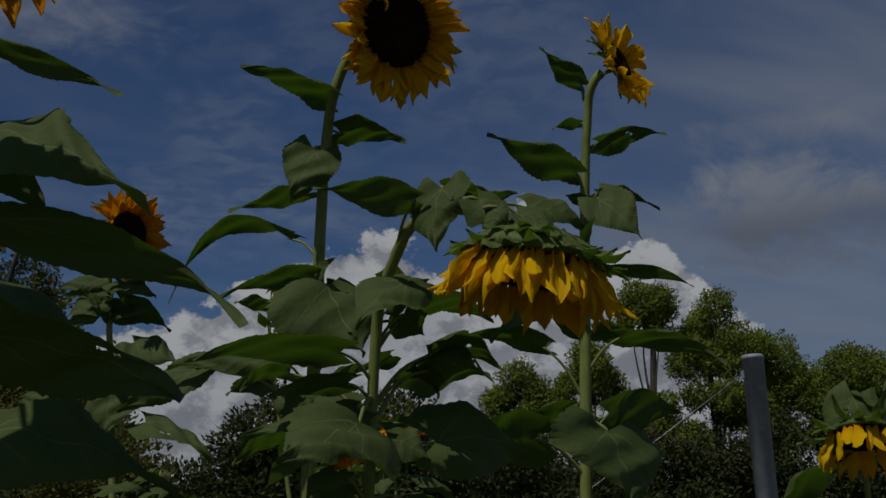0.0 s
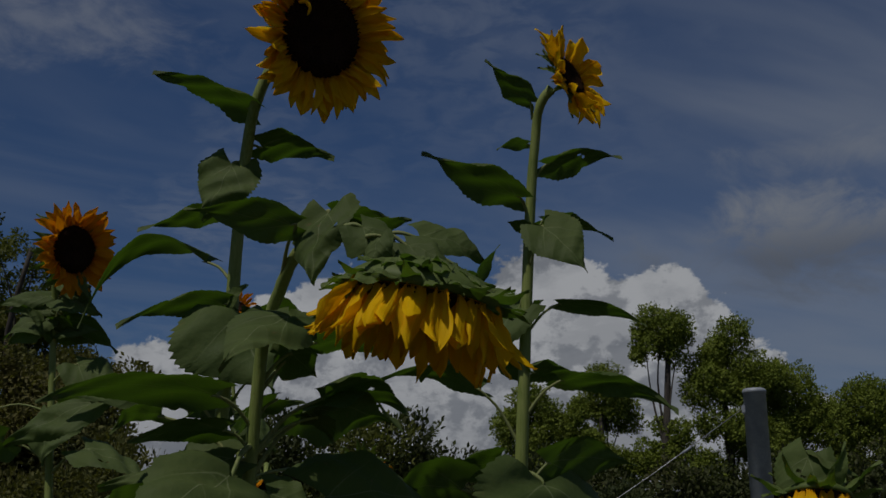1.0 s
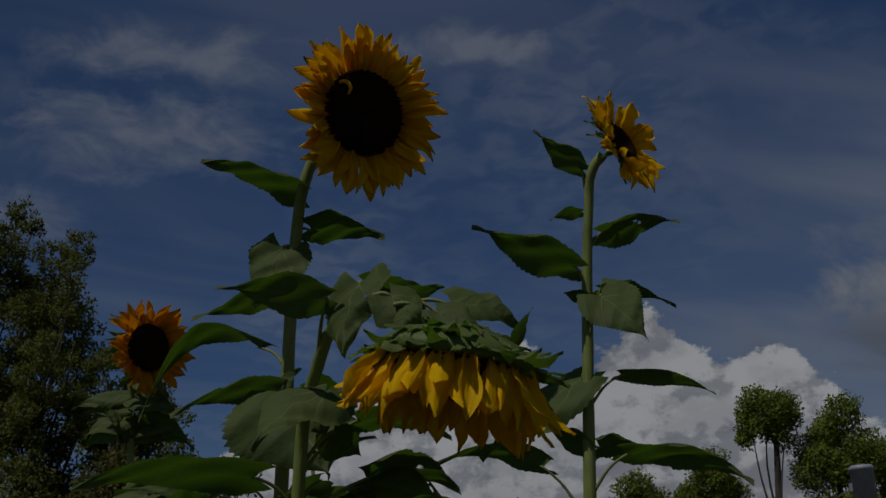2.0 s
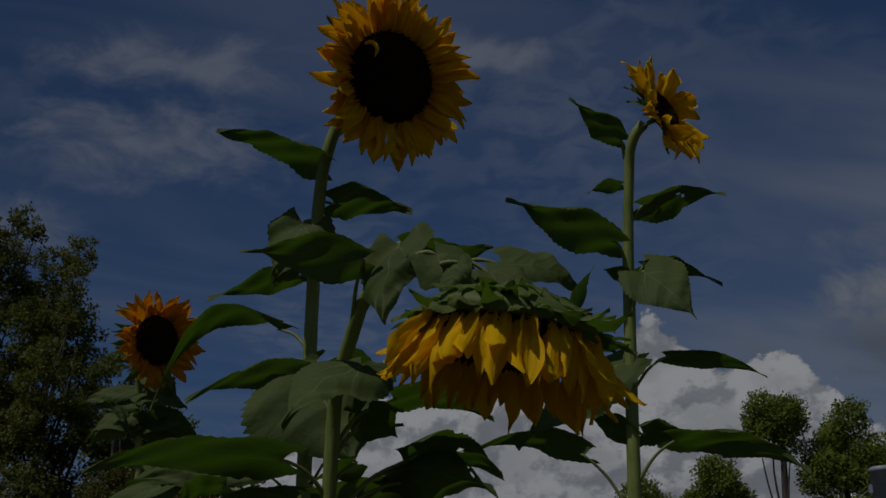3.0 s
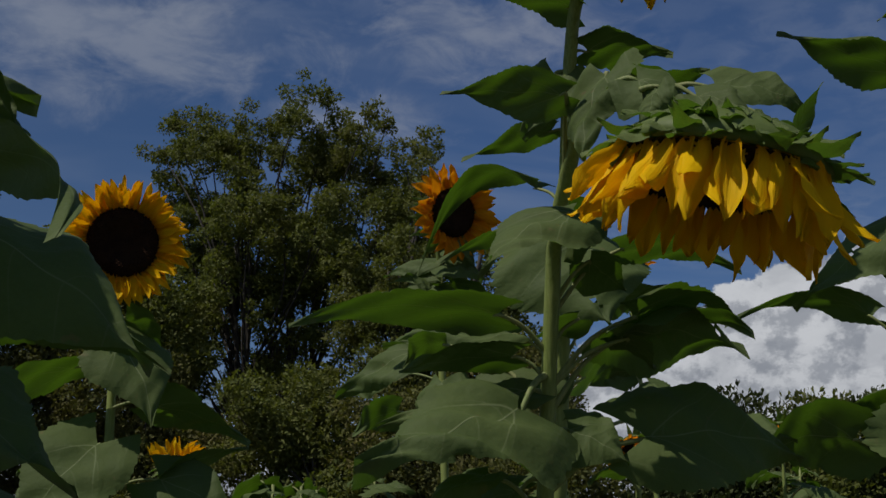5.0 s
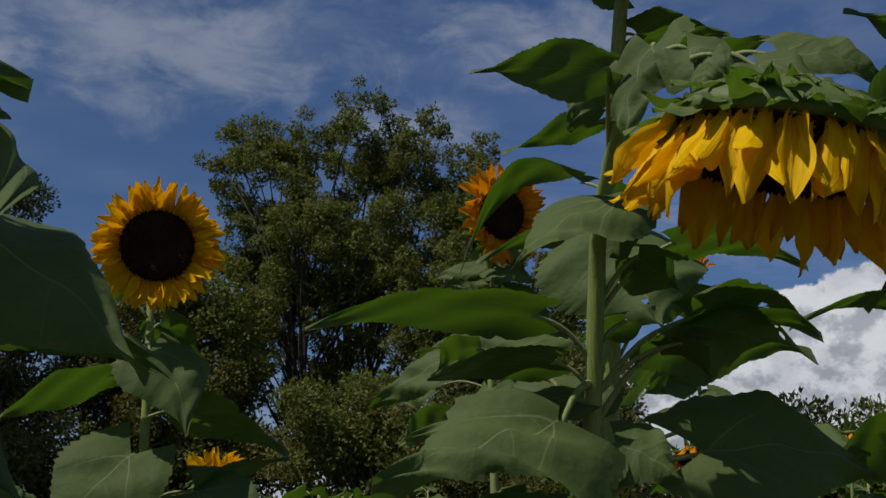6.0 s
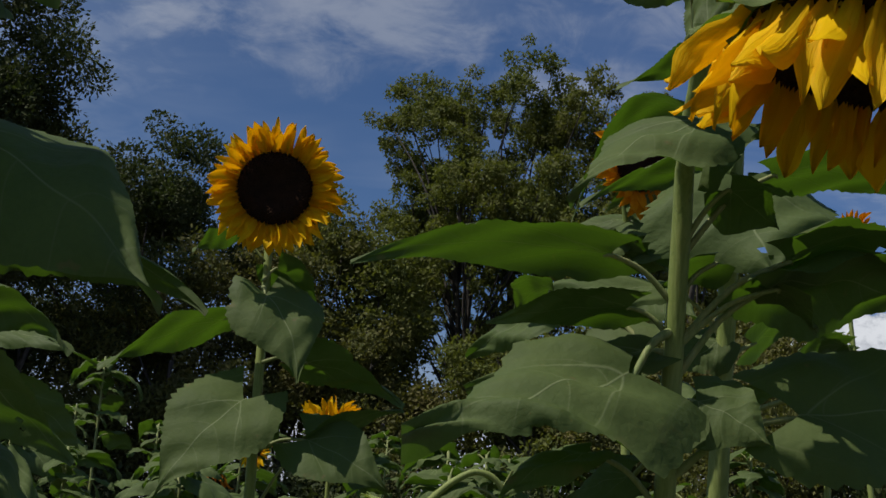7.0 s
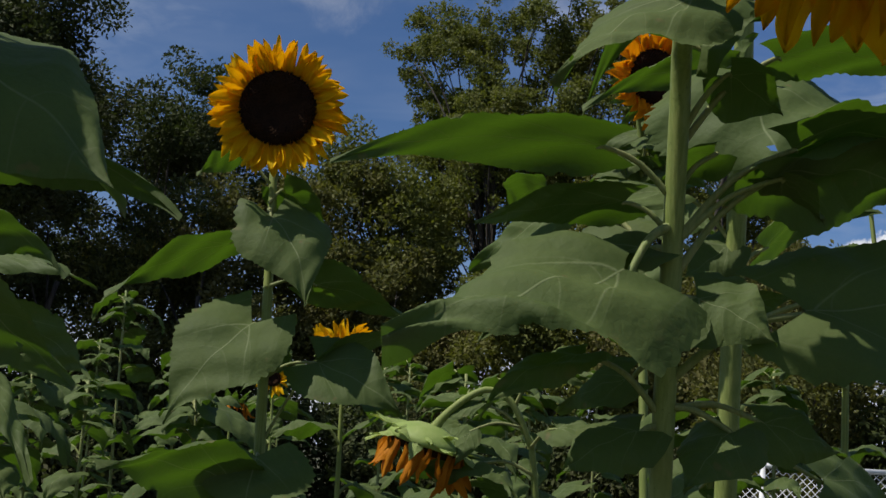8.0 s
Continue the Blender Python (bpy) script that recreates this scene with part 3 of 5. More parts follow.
def tall_flower():
    plant = sunflower((-0.46, 2.88, 0), "tall sunflower with wide yellow head facing the path")
    stem(plant, [(-0.46, 2.88, -0.05, 0.019), (-0.37, 2.74, 1.0, 0.017), (-0.286, 2.59, 2.0, 0.0135), (-0.255, 2.53, 2.35, 0.0115), (-0.225, 2.49, 2.50, 0.0115), (-0.18, 2.465, 2.575, 0.0115), (-0.125, 2.415, 2.59, 0.013)])
    head(plant, (-0.086, 2.370, 2.582), (0.60, -0.76, -0.22), 0.084, 0.085, 84, 8, 16, bracts=22, seed=4, droop=0.06, petal_width=1.10, roll=0.6, bract_size=0.40)
    v, f = tube(smooth_line([(-0.119, 2.307, 2.620), (-0.106, 2.307, 2.621), (-0.098, 2.311, 2.610), (-0.103, 2.314, 2.596)], 4) - origin(plant), [0.0030, 0.0036, 0.0040, 0.0042, 0.0042, 0.0042, 0.0040, 0.0038, 0.0036, 0.0032, 0.0028, 0.0022, 0.0012], 6)
    part("curled_petal", mesh("curled_petal", v, f, PETAL, True, [(0.5, 0.8)] * len(v)), plant, "small curled yellow petal over the disc")
    leaf(plant, (-0.246, 2.522, 2.452), (-0.243, 2.501, 2.487), (-0.425, 2.443, 2.543), (0.155, 0.388, 0.909), 0.099, 0)
    leaf(plant, (-0.250, 2.528, 2.412), (-0.222, 2.534, 2.416), (-0.077, 2.567, 2.399), (0.021, 0.379, 0.925), 0.086, 0.09)
    leaf(plant, (-0.253, 2.533, 2.378), (-0.277, 2.516, 2.374), (-0.327, 2.494, 2.249), (-0.131, -0.966, 0.223), 0.140, 0.027)
    leaf(plant, (-0.262, 2.549, 2.273), (-0.294, 2.553, 2.283), (-0.477, 2.580, 2.257), (-0.069, 0.413, 0.908), 0.073, 0.045)
    leaf(plant, (-0.274, 2.570, 2.136), (-0.338, 2.604, 2.195), (-0.651, 2.780, 2.097), (-0.104, 0.338, 0.935), 0.085, 0.27)
    leaf(plant, (-0.279, 2.579, 2.076), (-0.286, 2.548, 2.095), (-0.479, 2.481, 2.037), (-0.394, 0.448, 0.802), 0.070, 0.068)
    leaf(plant, (-0.279, 2.578, 2.081), (-0.291, 2.562, 2.090), (-0.238, 2.515, 2.126), (-0.685, -0.727, 0.054), 0.055, 0.023)
    leaf(plant, (-0.283, 2.585, 2.033), (-0.254, 2.542, 2.072), (-0.175, 2.487, 1.909), (0.489, -0.728, 0.480), 0.287, 0.023)
    leaf(plant, (-0.310, 2.631, 1.727), (-0.290, 2.629, 1.766), (-0.228, 2.650, 1.782), (-0.401, 0.683, 0.611), 0.053, 0.09)
    leaf(plant, (-0.305, 2.622, 1.783), (-0.305, 2.606, 1.854), (-0.364, 2.577, 1.802), (0.157, -0.927, 0.341), 0.085, 0.045)
    leaf(plant, (-0.309, 2.629, 1.742), (-0.324, 2.641, 1.777), (-0.385, 2.708, 1.708), (-0.441, 0.418, 0.794), 0.098, 0.045)
    leaf(plant, (-0.303, 2.619, 1.807), (-0.278, 2.671, 1.860), (-0.168, 2.868, 1.944), (-0.769, 0.165, 0.617), 0.093, 0.09)
    leaf(plant, (-0.280, 2.580, 2.064), (-0.248, 2.598, 2.087), (-0.261, 2.586, 2.098), (-0.054, 0.716, 0.696), 0.028, 0.045)
    leaf(plant, (-0.303, 2.620, 1.803), (-0.525, 2.524, 1.904), (-0.703, 2.556, 1.822), (-0.309, -0.893, 0.326), 0.096, 0.068)
    leaf(plant, (-0.326, 2.658, 1.546), (-0.240, 2.813, 1.538), (-0.223, 3.109, 1.510), (0.841, 0.003, 0.540), 0.121, 0.045)
    leaf(plant, (-0.327, 2.660, 1.530), (-0.378, 2.689, 1.517), (-0.510, 2.792, 1.472), (-0.647, -0.663, 0.377), 0.105, 0.045)
    leaf(plant, (-0.297, 2.609, 1.871), (-0.232, 2.632, 1.972), (-0.123, 2.697, 2.021), (-0.546, 0.341, 0.765), 0.071, 0.045)
    leaf(plant, (-0.299, 2.612, 1.850), (-0.366, 2.564, 1.924), (-0.583, 2.489, 1.900), (0.197, -0.763, 0.616), 0.075, 0.045)
    leaf(plant, (-0.309, 2.629, 1.738), (-0.024, 2.631, 1.754), (0.087, 2.638, 1.736), (0.144, -0.816, 0.559), 0.090, 0.054)


tall_flower()


def nodding_flower():
    plant = sunflower((-0.285, 2.22, 0), "sunflower with heavy nodding head and hanging yellow petals")
    stem(plant, [(-0.285, 2.22, -0.05, 0.016), (-0.19, 2.11, 1.0, 0.012), (-0.128, 2.024, 1.8, 0.0098), (-0.105, 1.98, 1.93, 0.0095), (-0.084, 1.950, 1.979, 0.0096), (-0.061, 1.914, 2.014, 0.0092), (-0.039, 1.888, 2.029, 0.0088), (-0.008, 1.856, 2.033, 0.0085), (0.038, 1.822, 2.020, 0.0085), (0.085, 1.785, 1.992, 0.010), (0.119, 1.755, 1.966, 0.014), (0.130, 1.748, 1.948, 0.018)])
    head(plant, (0.131, 1.775, 1.926), (-0.19, 0.02, -0.98), 0.104, 0.085, 60, 54, 15, bracts=104, seed=9, droop=0.30, bract_size=0.23, thick=0.46, bract_lift=30, petal_width=1.08, roll=0.7, layers=4, bract_wide=1.65, bias=(-0.16, 0.0, 0.0), fan=(-34, 24), step=-5)
    leaf(plant, (-0.084, 1.950, 1.979), (-0.046, 1.828, 2.044), (-0.207, 1.852, 2.076), (0.0, 0.55, 0.83), 0.068, 0)
    leaf(plant, (-0.133, 2.030, 1.744), (-0.042, 2.065, 1.809), (-0.021, 2.125, 1.777), (0.121, 0.435, 0.892), 0.057, 0.045)
    leaf(plant, (-0.105, 1.980, 1.930), (-0.062, 1.911, 1.930), (-0.140, 1.810, 1.838), (0.20, -0.62, 0.75), 0.115, 0.06)
    leaf(plant, (-0.117, 2.010, 1.929), (-0.097, 2.006, 1.925), (-0.029, 1.985, 1.951), (-0.347, -0.924, 0.164), 0.068, 0.045)
    leaf(plant, (-0.115, 2.008, 1.946), (-0.115, 2.020, 1.960), (-0.057, 2.066, 1.965), (-0.509, 0.561, 0.652), 0.060, 0.045)
    leaf(plant, (-0.124, 2.019, 1.845), (-0.075, 2.018, 1.899), (-0.042, 2.066, 1.870), (-0.094, 0.572, 0.815), 0.073, 0.036)
    leaf(plant, (-0.125, 2.020, 1.834), (-0.045, 2.052, 1.921), (0.083, 2.177, 1.910), (-0.255, 0.342, 0.905), 0.069, 0.054)
    leaf(plant, (-0.129, 2.026, 1.785), (-0.178, 1.975, 1.831), (-0.392, 1.841, 1.805), (-0.362, 0.415, 0.834), 0.082, 0.063)
    leaf(plant, (-0.132, 2.029, 1.753), (-0.168, 2.003, 1.784), (-0.293, 1.940, 1.760), (-0.373, 0.412, 0.831), 0.064, 0.045)
    leaf(plant, (-0.131, 2.028, 1.765), (-0.154, 1.975, 1.710), (-0.264, 1.771, 1.628), (0.30, -0.52, 0.80), 0.182, 0.03)
    leaf(plant, (-0.133, 2.031, 1.737), (-0.158, 2.029, 1.745), (-0.347, 1.997, 1.700), (-0.018, -0.70, 0.70), 0.095, 0.054)
    leaf(plant, (-0.136, 2.034, 1.711), (-0.055, 2.073, 1.812), (0.077, 2.230, 1.814), (-0.402, 0.20, 0.89), 0.120, 0.09)
    leaf(plant, (-0.133, 2.030, 1.745), (-0.036, 2.073, 1.838), (0.090, 2.212, 1.833), (-0.342, 0.20, 0.90), 0.120, 0.09)
    leaf(plant, (-0.144, 2.044, 1.617), (-0.033, 2.103, 1.690), (0.135, 2.264, 1.672), (0.72, -0.50, 0.48), 0.175, 0.068)
    leaf(plant, (-0.142, 2.042, 1.641), (-0.177, 2.037, 1.623), (-0.251, 2.040, 1.588), (-0.251, -0.856, 0.452), 0.057, 0.045)
    leaf(plant, (-0.145, 2.046, 1.599), (-0.092, 2.073, 1.578), (-0.113, 2.025, 1.521), (0.098, -0.780, 0.618), 0.092, 0.045)
    leaf(plant, (-0.146, 2.047, 1.594), (-0.070, 2.101, 1.590), (-0.009, 2.150, 1.561), (0.674, -0.536, 0.508), 0.067, 0.068)
    leaf(plant, (-0.146, 2.048, 1.588), (-0.189, 1.975, 1.639), (-0.230, 1.867, 1.576), (0.240, -0.559, 0.794), 0.056, 0.054)
    leaf(plant, (-0.147, 2.049, 1.577), (-0.158, 2.026, 1.575), (-0.204, 1.958, 1.528), (0.346, -0.678, 0.648), 0.075, 0.054)
    leaf(plant, (-0.129, 2.025, 1.792), (-0.102, 2.049, 1.835), (-0.164, 2.058, 1.812), (-0.260, 0.425, 0.867), 0.053, 0.045)
    leaf(plant, (-0.135, 2.033, 1.720), (-0.269, 2.031, 1.809), (-0.368, 2.111, 1.795), (0.192, 0.395, 0.898), 0.061, 0.068)
    leaf(plant, (-0.139, 2.039, 1.669), (-0.277, 2.036, 1.714), (-0.376, 2.086, 1.666), (-0.156, 0.504, 0.849), 0.072, 0.068)
    leaf(plant, (-0.138, 2.037, 1.686), (-0.109, 2.034, 1.696), (-0.038, 2.047, 1.655), (0.348, -0.874, 0.340), 0.094, 0.045)
    leaf(plant, (-0.030, 1.860, 2.030), (-0.002, 1.833, 2.064), (-0.014, 1.785, 1.948), (-0.40, -0.90, 0.15), 0.112, 0.027)
    leaf(plant, (-0.030, 1.870, 2.030), (0.001, 1.869, 2.075), (0.079, 1.914, 2.075), (-0.188, 0.321, 0.928), 0.055, 0.09)
    leaf(plant, (0.070, 1.780, 2.010), (0.128, 1.784, 2.010), (0.214, 1.802, 1.978), (0.328, -0.856, 0.399), 0.063, 0.09)
    leaf(plant, (0.070, 1.760, 2.010), (0.113, 1.756, 1.993), (0.179, 1.738, 1.947), (0.135, -0.836, 0.531), 0.053, 0.09)
    leaf(plant, (0.000, 1.820, 2.030), (0.034, 1.820, 2.037), (0.116, 1.822, 2.046), (-0.108, 0.404, 0.908), 0.061, 0.045)
    leaf(plant, (0.030, 1.760, 2.020), (0.054, 1.754, 2.018), (0.120, 1.758, 1.956), (0.420, -0.818, 0.393), 0.071, 0.068)
    leaf(plant, (0.120, 1.760, 1.980), (0.204, 1.778, 1.949), (0.234, 1.763, 1.993), (-0.586, 0.563, 0.582), 0.023, 0.045)
    leaf(plant, (0.060, 1.740, 2.000), (0.078, 1.734, 1.997), (0.075, 1.730, 1.945), (-0.428, -0.898, 0.100), 0.045, 0.045)


nodding_flower()


def side_flower():
    plant = sunflower((0.20, 2.76, 0), "slender tall sunflower whose head turns aside")
    stem(plant, [(0.20, 2.76, -0.05, 0.017), (0.26, 2.70, 1.2, 0.015), (0.316, 2.649, 2.2, 0.0115), (0.336, 2.62, 2.45, 0.010), (0.348, 2.595, 2.52, 0.010), (0.372, 2.585, 2.552, 0.011)])
    head(plant, (0.409, 2.590, 2.576), (0.80, -0.52, 0.30), 0.046, 0.076, 28, 12, 14, bracts=18, seed=5, droop=0.12, petal_width=1.6, roll=0.4)
    leaf(plant, (0.333, 2.633, 2.502), (0.328, 2.619, 2.539), (0.234, 2.583, 2.617), (0.506, 0.367, 0.781), 0.065, 0)
    leaf(plant, (0.329, 2.637, 2.438), (0.319, 2.632, 2.448), (0.256, 2.632, 2.435), (-0.175, 0.381, 0.908), 0.034, 0.068)
    leaf(plant, (0.324, 2.641, 2.350), (0.360, 2.630, 2.402), (0.519, 2.650, 2.420), (-0.151, 0.380, 0.913), 0.088, 0.09)
    leaf(plant, (0.321, 2.645, 2.283), (0.300, 2.613, 2.327), (0.102, 2.533, 2.395), (0.170, 0.366, 0.915), 0.099, -0.018)
    leaf(plant, (0.315, 2.650, 2.174), (0.348, 2.634, 2.279), (0.501, 2.716, 2.261), (-0.067, 0.332, 0.941), 0.073, 0.063)
    leaf(plant, (0.315, 2.650, 2.174), (0.346, 2.602, 2.258), (0.428, 2.560, 2.150), (-0.026, -0.939, 0.344), 0.125, 0.045, calm=True)
    leaf(plant, (0.319, 2.646, 2.257), (0.322, 2.636, 2.264), (0.274, 2.606, 2.270), (-0.070, 0.319, 0.945), 0.040, 0.045)
    leaf(plant, (0.307, 2.657, 2.045), (0.376, 2.647, 2.107), (0.560, 2.698, 2.068), (0.059, 0.452, 0.890), 0.052, 0.081)
    leaf(plant, (0.303, 2.661, 1.962), (0.300, 2.665, 1.973), (0.212, 2.666, 2.019), (0.394, 0.536, 0.747), 0.067, 0.068)
    leaf(plant, (0.303, 2.661, 1.961), (0.322, 2.679, 1.974), (0.428, 2.755, 1.965), (-0.208, 0.404, 0.891), 0.086, 0.09)
    leaf(plant, (0.298, 2.666, 1.875), (0.375, 2.638, 1.949), (0.608, 2.663, 1.884), (0.176, 0.528, 0.831), 0.083, 0.108)
    leaf(plant, (0.312, 2.653, 2.128), (0.293, 2.662, 2.104), (0.090, 2.661, 1.957), (-0.319, -0.835, 0.449), 0.135, 0.054)
    leaf(plant, (0.295, 2.669, 1.812), (0.211, 2.650, 1.934), (-0.029, 2.690, 1.941), (0.117, 0.566, 0.816), 0.079, 0.27)
    leaf(plant, (0.292, 2.671, 1.772), (0.335, 2.646, 1.750), (0.366, 2.597, 1.577), (0.740, -0.660, 0.080), 0.385, 0.036, calm=True)
    leaf(plant, (0.286, 2.677, 1.653), (0.177, 2.622, 1.735), (0.021, 2.609, 1.693), (-0.211, 0.813, 0.542), 0.152, 0.18)
    leaf(plant, (0.311, 2.654, 2.103), (0.326, 2.653, 2.108), (0.345, 2.651, 2.117), (-0.282, 0.619, 0.733), 0.017, 0.045)
    leaf(plant, (0.290, 2.674, 1.725), (0.248, 2.666, 1.795), (0.120, 2.714, 1.756), (-0.001, 0.634, 0.773), 0.114, 0.068)
    leaf(plant, (0.289, 2.675, 1.703), (0.345, 2.690, 1.790), (0.535, 2.784, 1.792), (-0.05, 0.900, 0.430), 0.110, 0.05)


side_flower()


def facing_flower():
    plant = sunflower((-1.52, 3.08, 0), "bright yellow sunflower with round dark disc facing forward")
    stem(plant, [(-1.52, 3.08, -0.05, 0.017), (-1.56, 3.06, 1.0, 0.015), (-1.601, 3.058, 2.0, 0.0105), (-1.622, 3.07, 2.2, 0.010), (-1.615, 3.058, 2.28, 0.011), (-1.590, 3.032, 2.30, 0.012)])
    head(plant, (-1.560, 3.002, 2.302), (0.67, -0.73, -0.02), 0.089, 0.081, 92, 14, 16, bracts=20, seed=3, petal_width=1.15, roll=0.55, droop=0.14, bract_size=0.36)
    leaf(plant, (-1.604, 3.047, 2.076), (-1.570, 3.023, 2.055), (-1.435, 3.008, 1.842), (0.751, -0.428, 0.503), 0.224, 0.045)
    leaf(plant, (-1.605, 3.046, 2.090), (-1.588, 3.074, 2.127), (-1.552, 3.195, 2.040), (-0.387, 0.613, 0.689), 0.131, 0.045)
    leaf(plant, (-1.607, 3.046, 2.138), (-1.674, 2.999, 2.202), (-1.783, 2.979, 2.160), (-0.382, 0.231, 0.895), 0.075, 0.045)
    leaf(plant, (-1.600, 3.048, 1.975), (-1.662, 3.000, 1.995), (-1.917, 2.854, 1.855), (-0.570, 0.235, 0.788), 0.135, 0.063)
    leaf(plant, (-1.597, 3.050, 1.894), (-1.504, 3.112, 1.907), (-1.319, 3.261, 1.822), (-0.171, 0.640, 0.749), 0.161, 0.081)
    leaf(plant, (-1.592, 3.052, 1.775), (-1.579, 2.999, 1.803), (-1.656, 2.831, 1.568), (0.409, -0.801, 0.436), 0.262, 0.072, calm=True)
    leaf(plant, (-1.588, 3.053, 1.684), (-1.470, 3.102, 1.725), (-1.283, 3.183, 1.621), (0.563, -0.650, 0.510), 0.195, 0.063, calm=True)
    leaf(plant, (-1.588, 3.053, 1.684), (-1.571, 3.071, 1.725), (-1.562, 3.114, 1.769), (-0.986, 0.161, 0.052), 0.075, 0.045)
    leaf(plant, (-1.581, 3.056, 1.505), (-1.535, 3.000, 1.510), (-1.500, 2.930, 1.350), (0.450, -0.700, 0.550), 0.260, 0.05, calm=True)
    leaf(plant, (-1.582, 3.056, 1.531), (-1.463, 3.124, 1.732), (-1.337, 3.286, 1.817), (-0.723, 0.219, 0.655), 0.096, 0.045)
    leaf(plant, (-1.579, 3.057, 1.455), (-1.634, 2.991, 1.443), (-1.685, 2.878, 1.371), (0.515, -0.618, 0.594), 0.174, 0.063)
    leaf(plant, (-1.577, 3.058, 1.405), (-1.560, 2.967, 1.448), (-1.624, 2.637, 1.474), (-0.657, 0.185, 0.731), 0.190, 0.063)


facing_flower()


def back_flower():
    plant = sunflower((-1.07, 4.09, 0), "orange-yellow sunflower behind the tall ones")
    stem(plant, [(-1.07, 4.09, -0.05, 0.016), (-1.11, 4.09, 1.2, 0.014), (-1.155, 4.094, 2.2, 0.011), (-1.163, 4.09, 2.45, 0.010), (-1.15, 4.04, 2.56, 0.011), (-1.11, 4.01, 2.60, 0.012)])
    head(plant, (-1.080, 3.985, 2.604), (0.80, -0.56, -0.16), 0.078, 0.088, 46, 18, 20, mat=PETAL_ORANGE, bracts=18, seed=8, petal_width=1.35)
    leaf(plant, (-1.160, 4.094, 2.339), (-1.170, 4.071, 2.421), (-1.334, 4.070, 2.412), (-0.026, -0.840, 0.541), 0.060, 0.068)
    leaf(plant, (-1.161, 4.094, 2.358), (-1.121, 4.082, 2.403), (-0.954, 4.118, 2.288), (0.322, 0.666, 0.673), 0.099, 0.081)
    leaf(plant, (-1.161, 4.094, 2.358), (-1.138, 4.084, 2.350), (-0.981, 4.050, 2.344), (-0.157, -0.808, 0.568), 0.065, 0.045)
    leaf(plant, (-1.165, 4.094, 2.466), (-1.179, 4.087, 2.475), (-1.353, 4.065, 2.435), (0.003, -0.876, 0.482), 0.074, 0.068)
    leaf(plant, (-1.162, 4.094, 2.382), (-1.178, 4.071, 2.397), (-1.302, 4.032, 2.324), (-0.003, -0.879, 0.477), 0.118, 0.068)
    leaf(plant, (-1.162, 4.094, 2.384), (-1.160, 4.087, 2.363), (-1.241, 3.998, 2.423), (0.798, -0.484, 0.359), 0.105, 0.068)
    leaf(plant, (-1.161, 4.094, 2.365), (-1.128, 4.050, 2.455), (-0.987, 4.036, 2.396), (0.192, -0.746, 0.638), 0.119, 0.045)
    leaf(plant, (-1.165, 4.094, 2.467), (-1.116, 4.074, 2.514), (-1.021, 4.054, 2.428), (0.296, -0.808, 0.509), 0.104, 0.045)
    leaf(plant, (-1.161, 4.094, 2.360), (-1.198, 4.069, 2.384), (-1.300, 4.053, 2.299), (-0.079, -0.959, 0.274), 0.106, 0.068)
    leaf(plant, (-1.161, 4.094, 2.360), (-1.146, 4.077, 2.373), (-1.016, 4.070, 2.309), (0.361, 0.654, 0.665), 0.112, 0.068)
    leaf(plant, (-1.147, 4.094, 1.982), (-1.126, 4.041, 2.081), (-1.136, 4.009, 1.916), (-0.217, -0.956, 0.197), 0.200, 0.045)
    leaf(plant, (-1.144, 4.094, 1.891), (-1.018, 4.048, 1.970), (-0.787, 4.013, 1.837), (0.299, -0.658, 0.692), 0.162, 0.054)
    leaf(plant, (-1.154, 4.094, 2.186), (-1.062, 4.054, 2.243), (-0.886, 4.008, 2.144), (0.208, -0.691, 0.692), 0.150, 0.063)
    leaf(plant, (-1.151, 4.094, 2.093), (-1.355, 4.088, 2.101), (-1.477, 4.096, 2.061), (-0.222, -0.843, 0.490), 0.086, 0.045)
    leaf(plant, (-1.145, 4.094, 1.927), (-1.287, 4.070, 2.001), (-1.454, 4.086, 1.934), (-0.192, 0.739, 0.646), 0.147, 0.068)


back_flower()


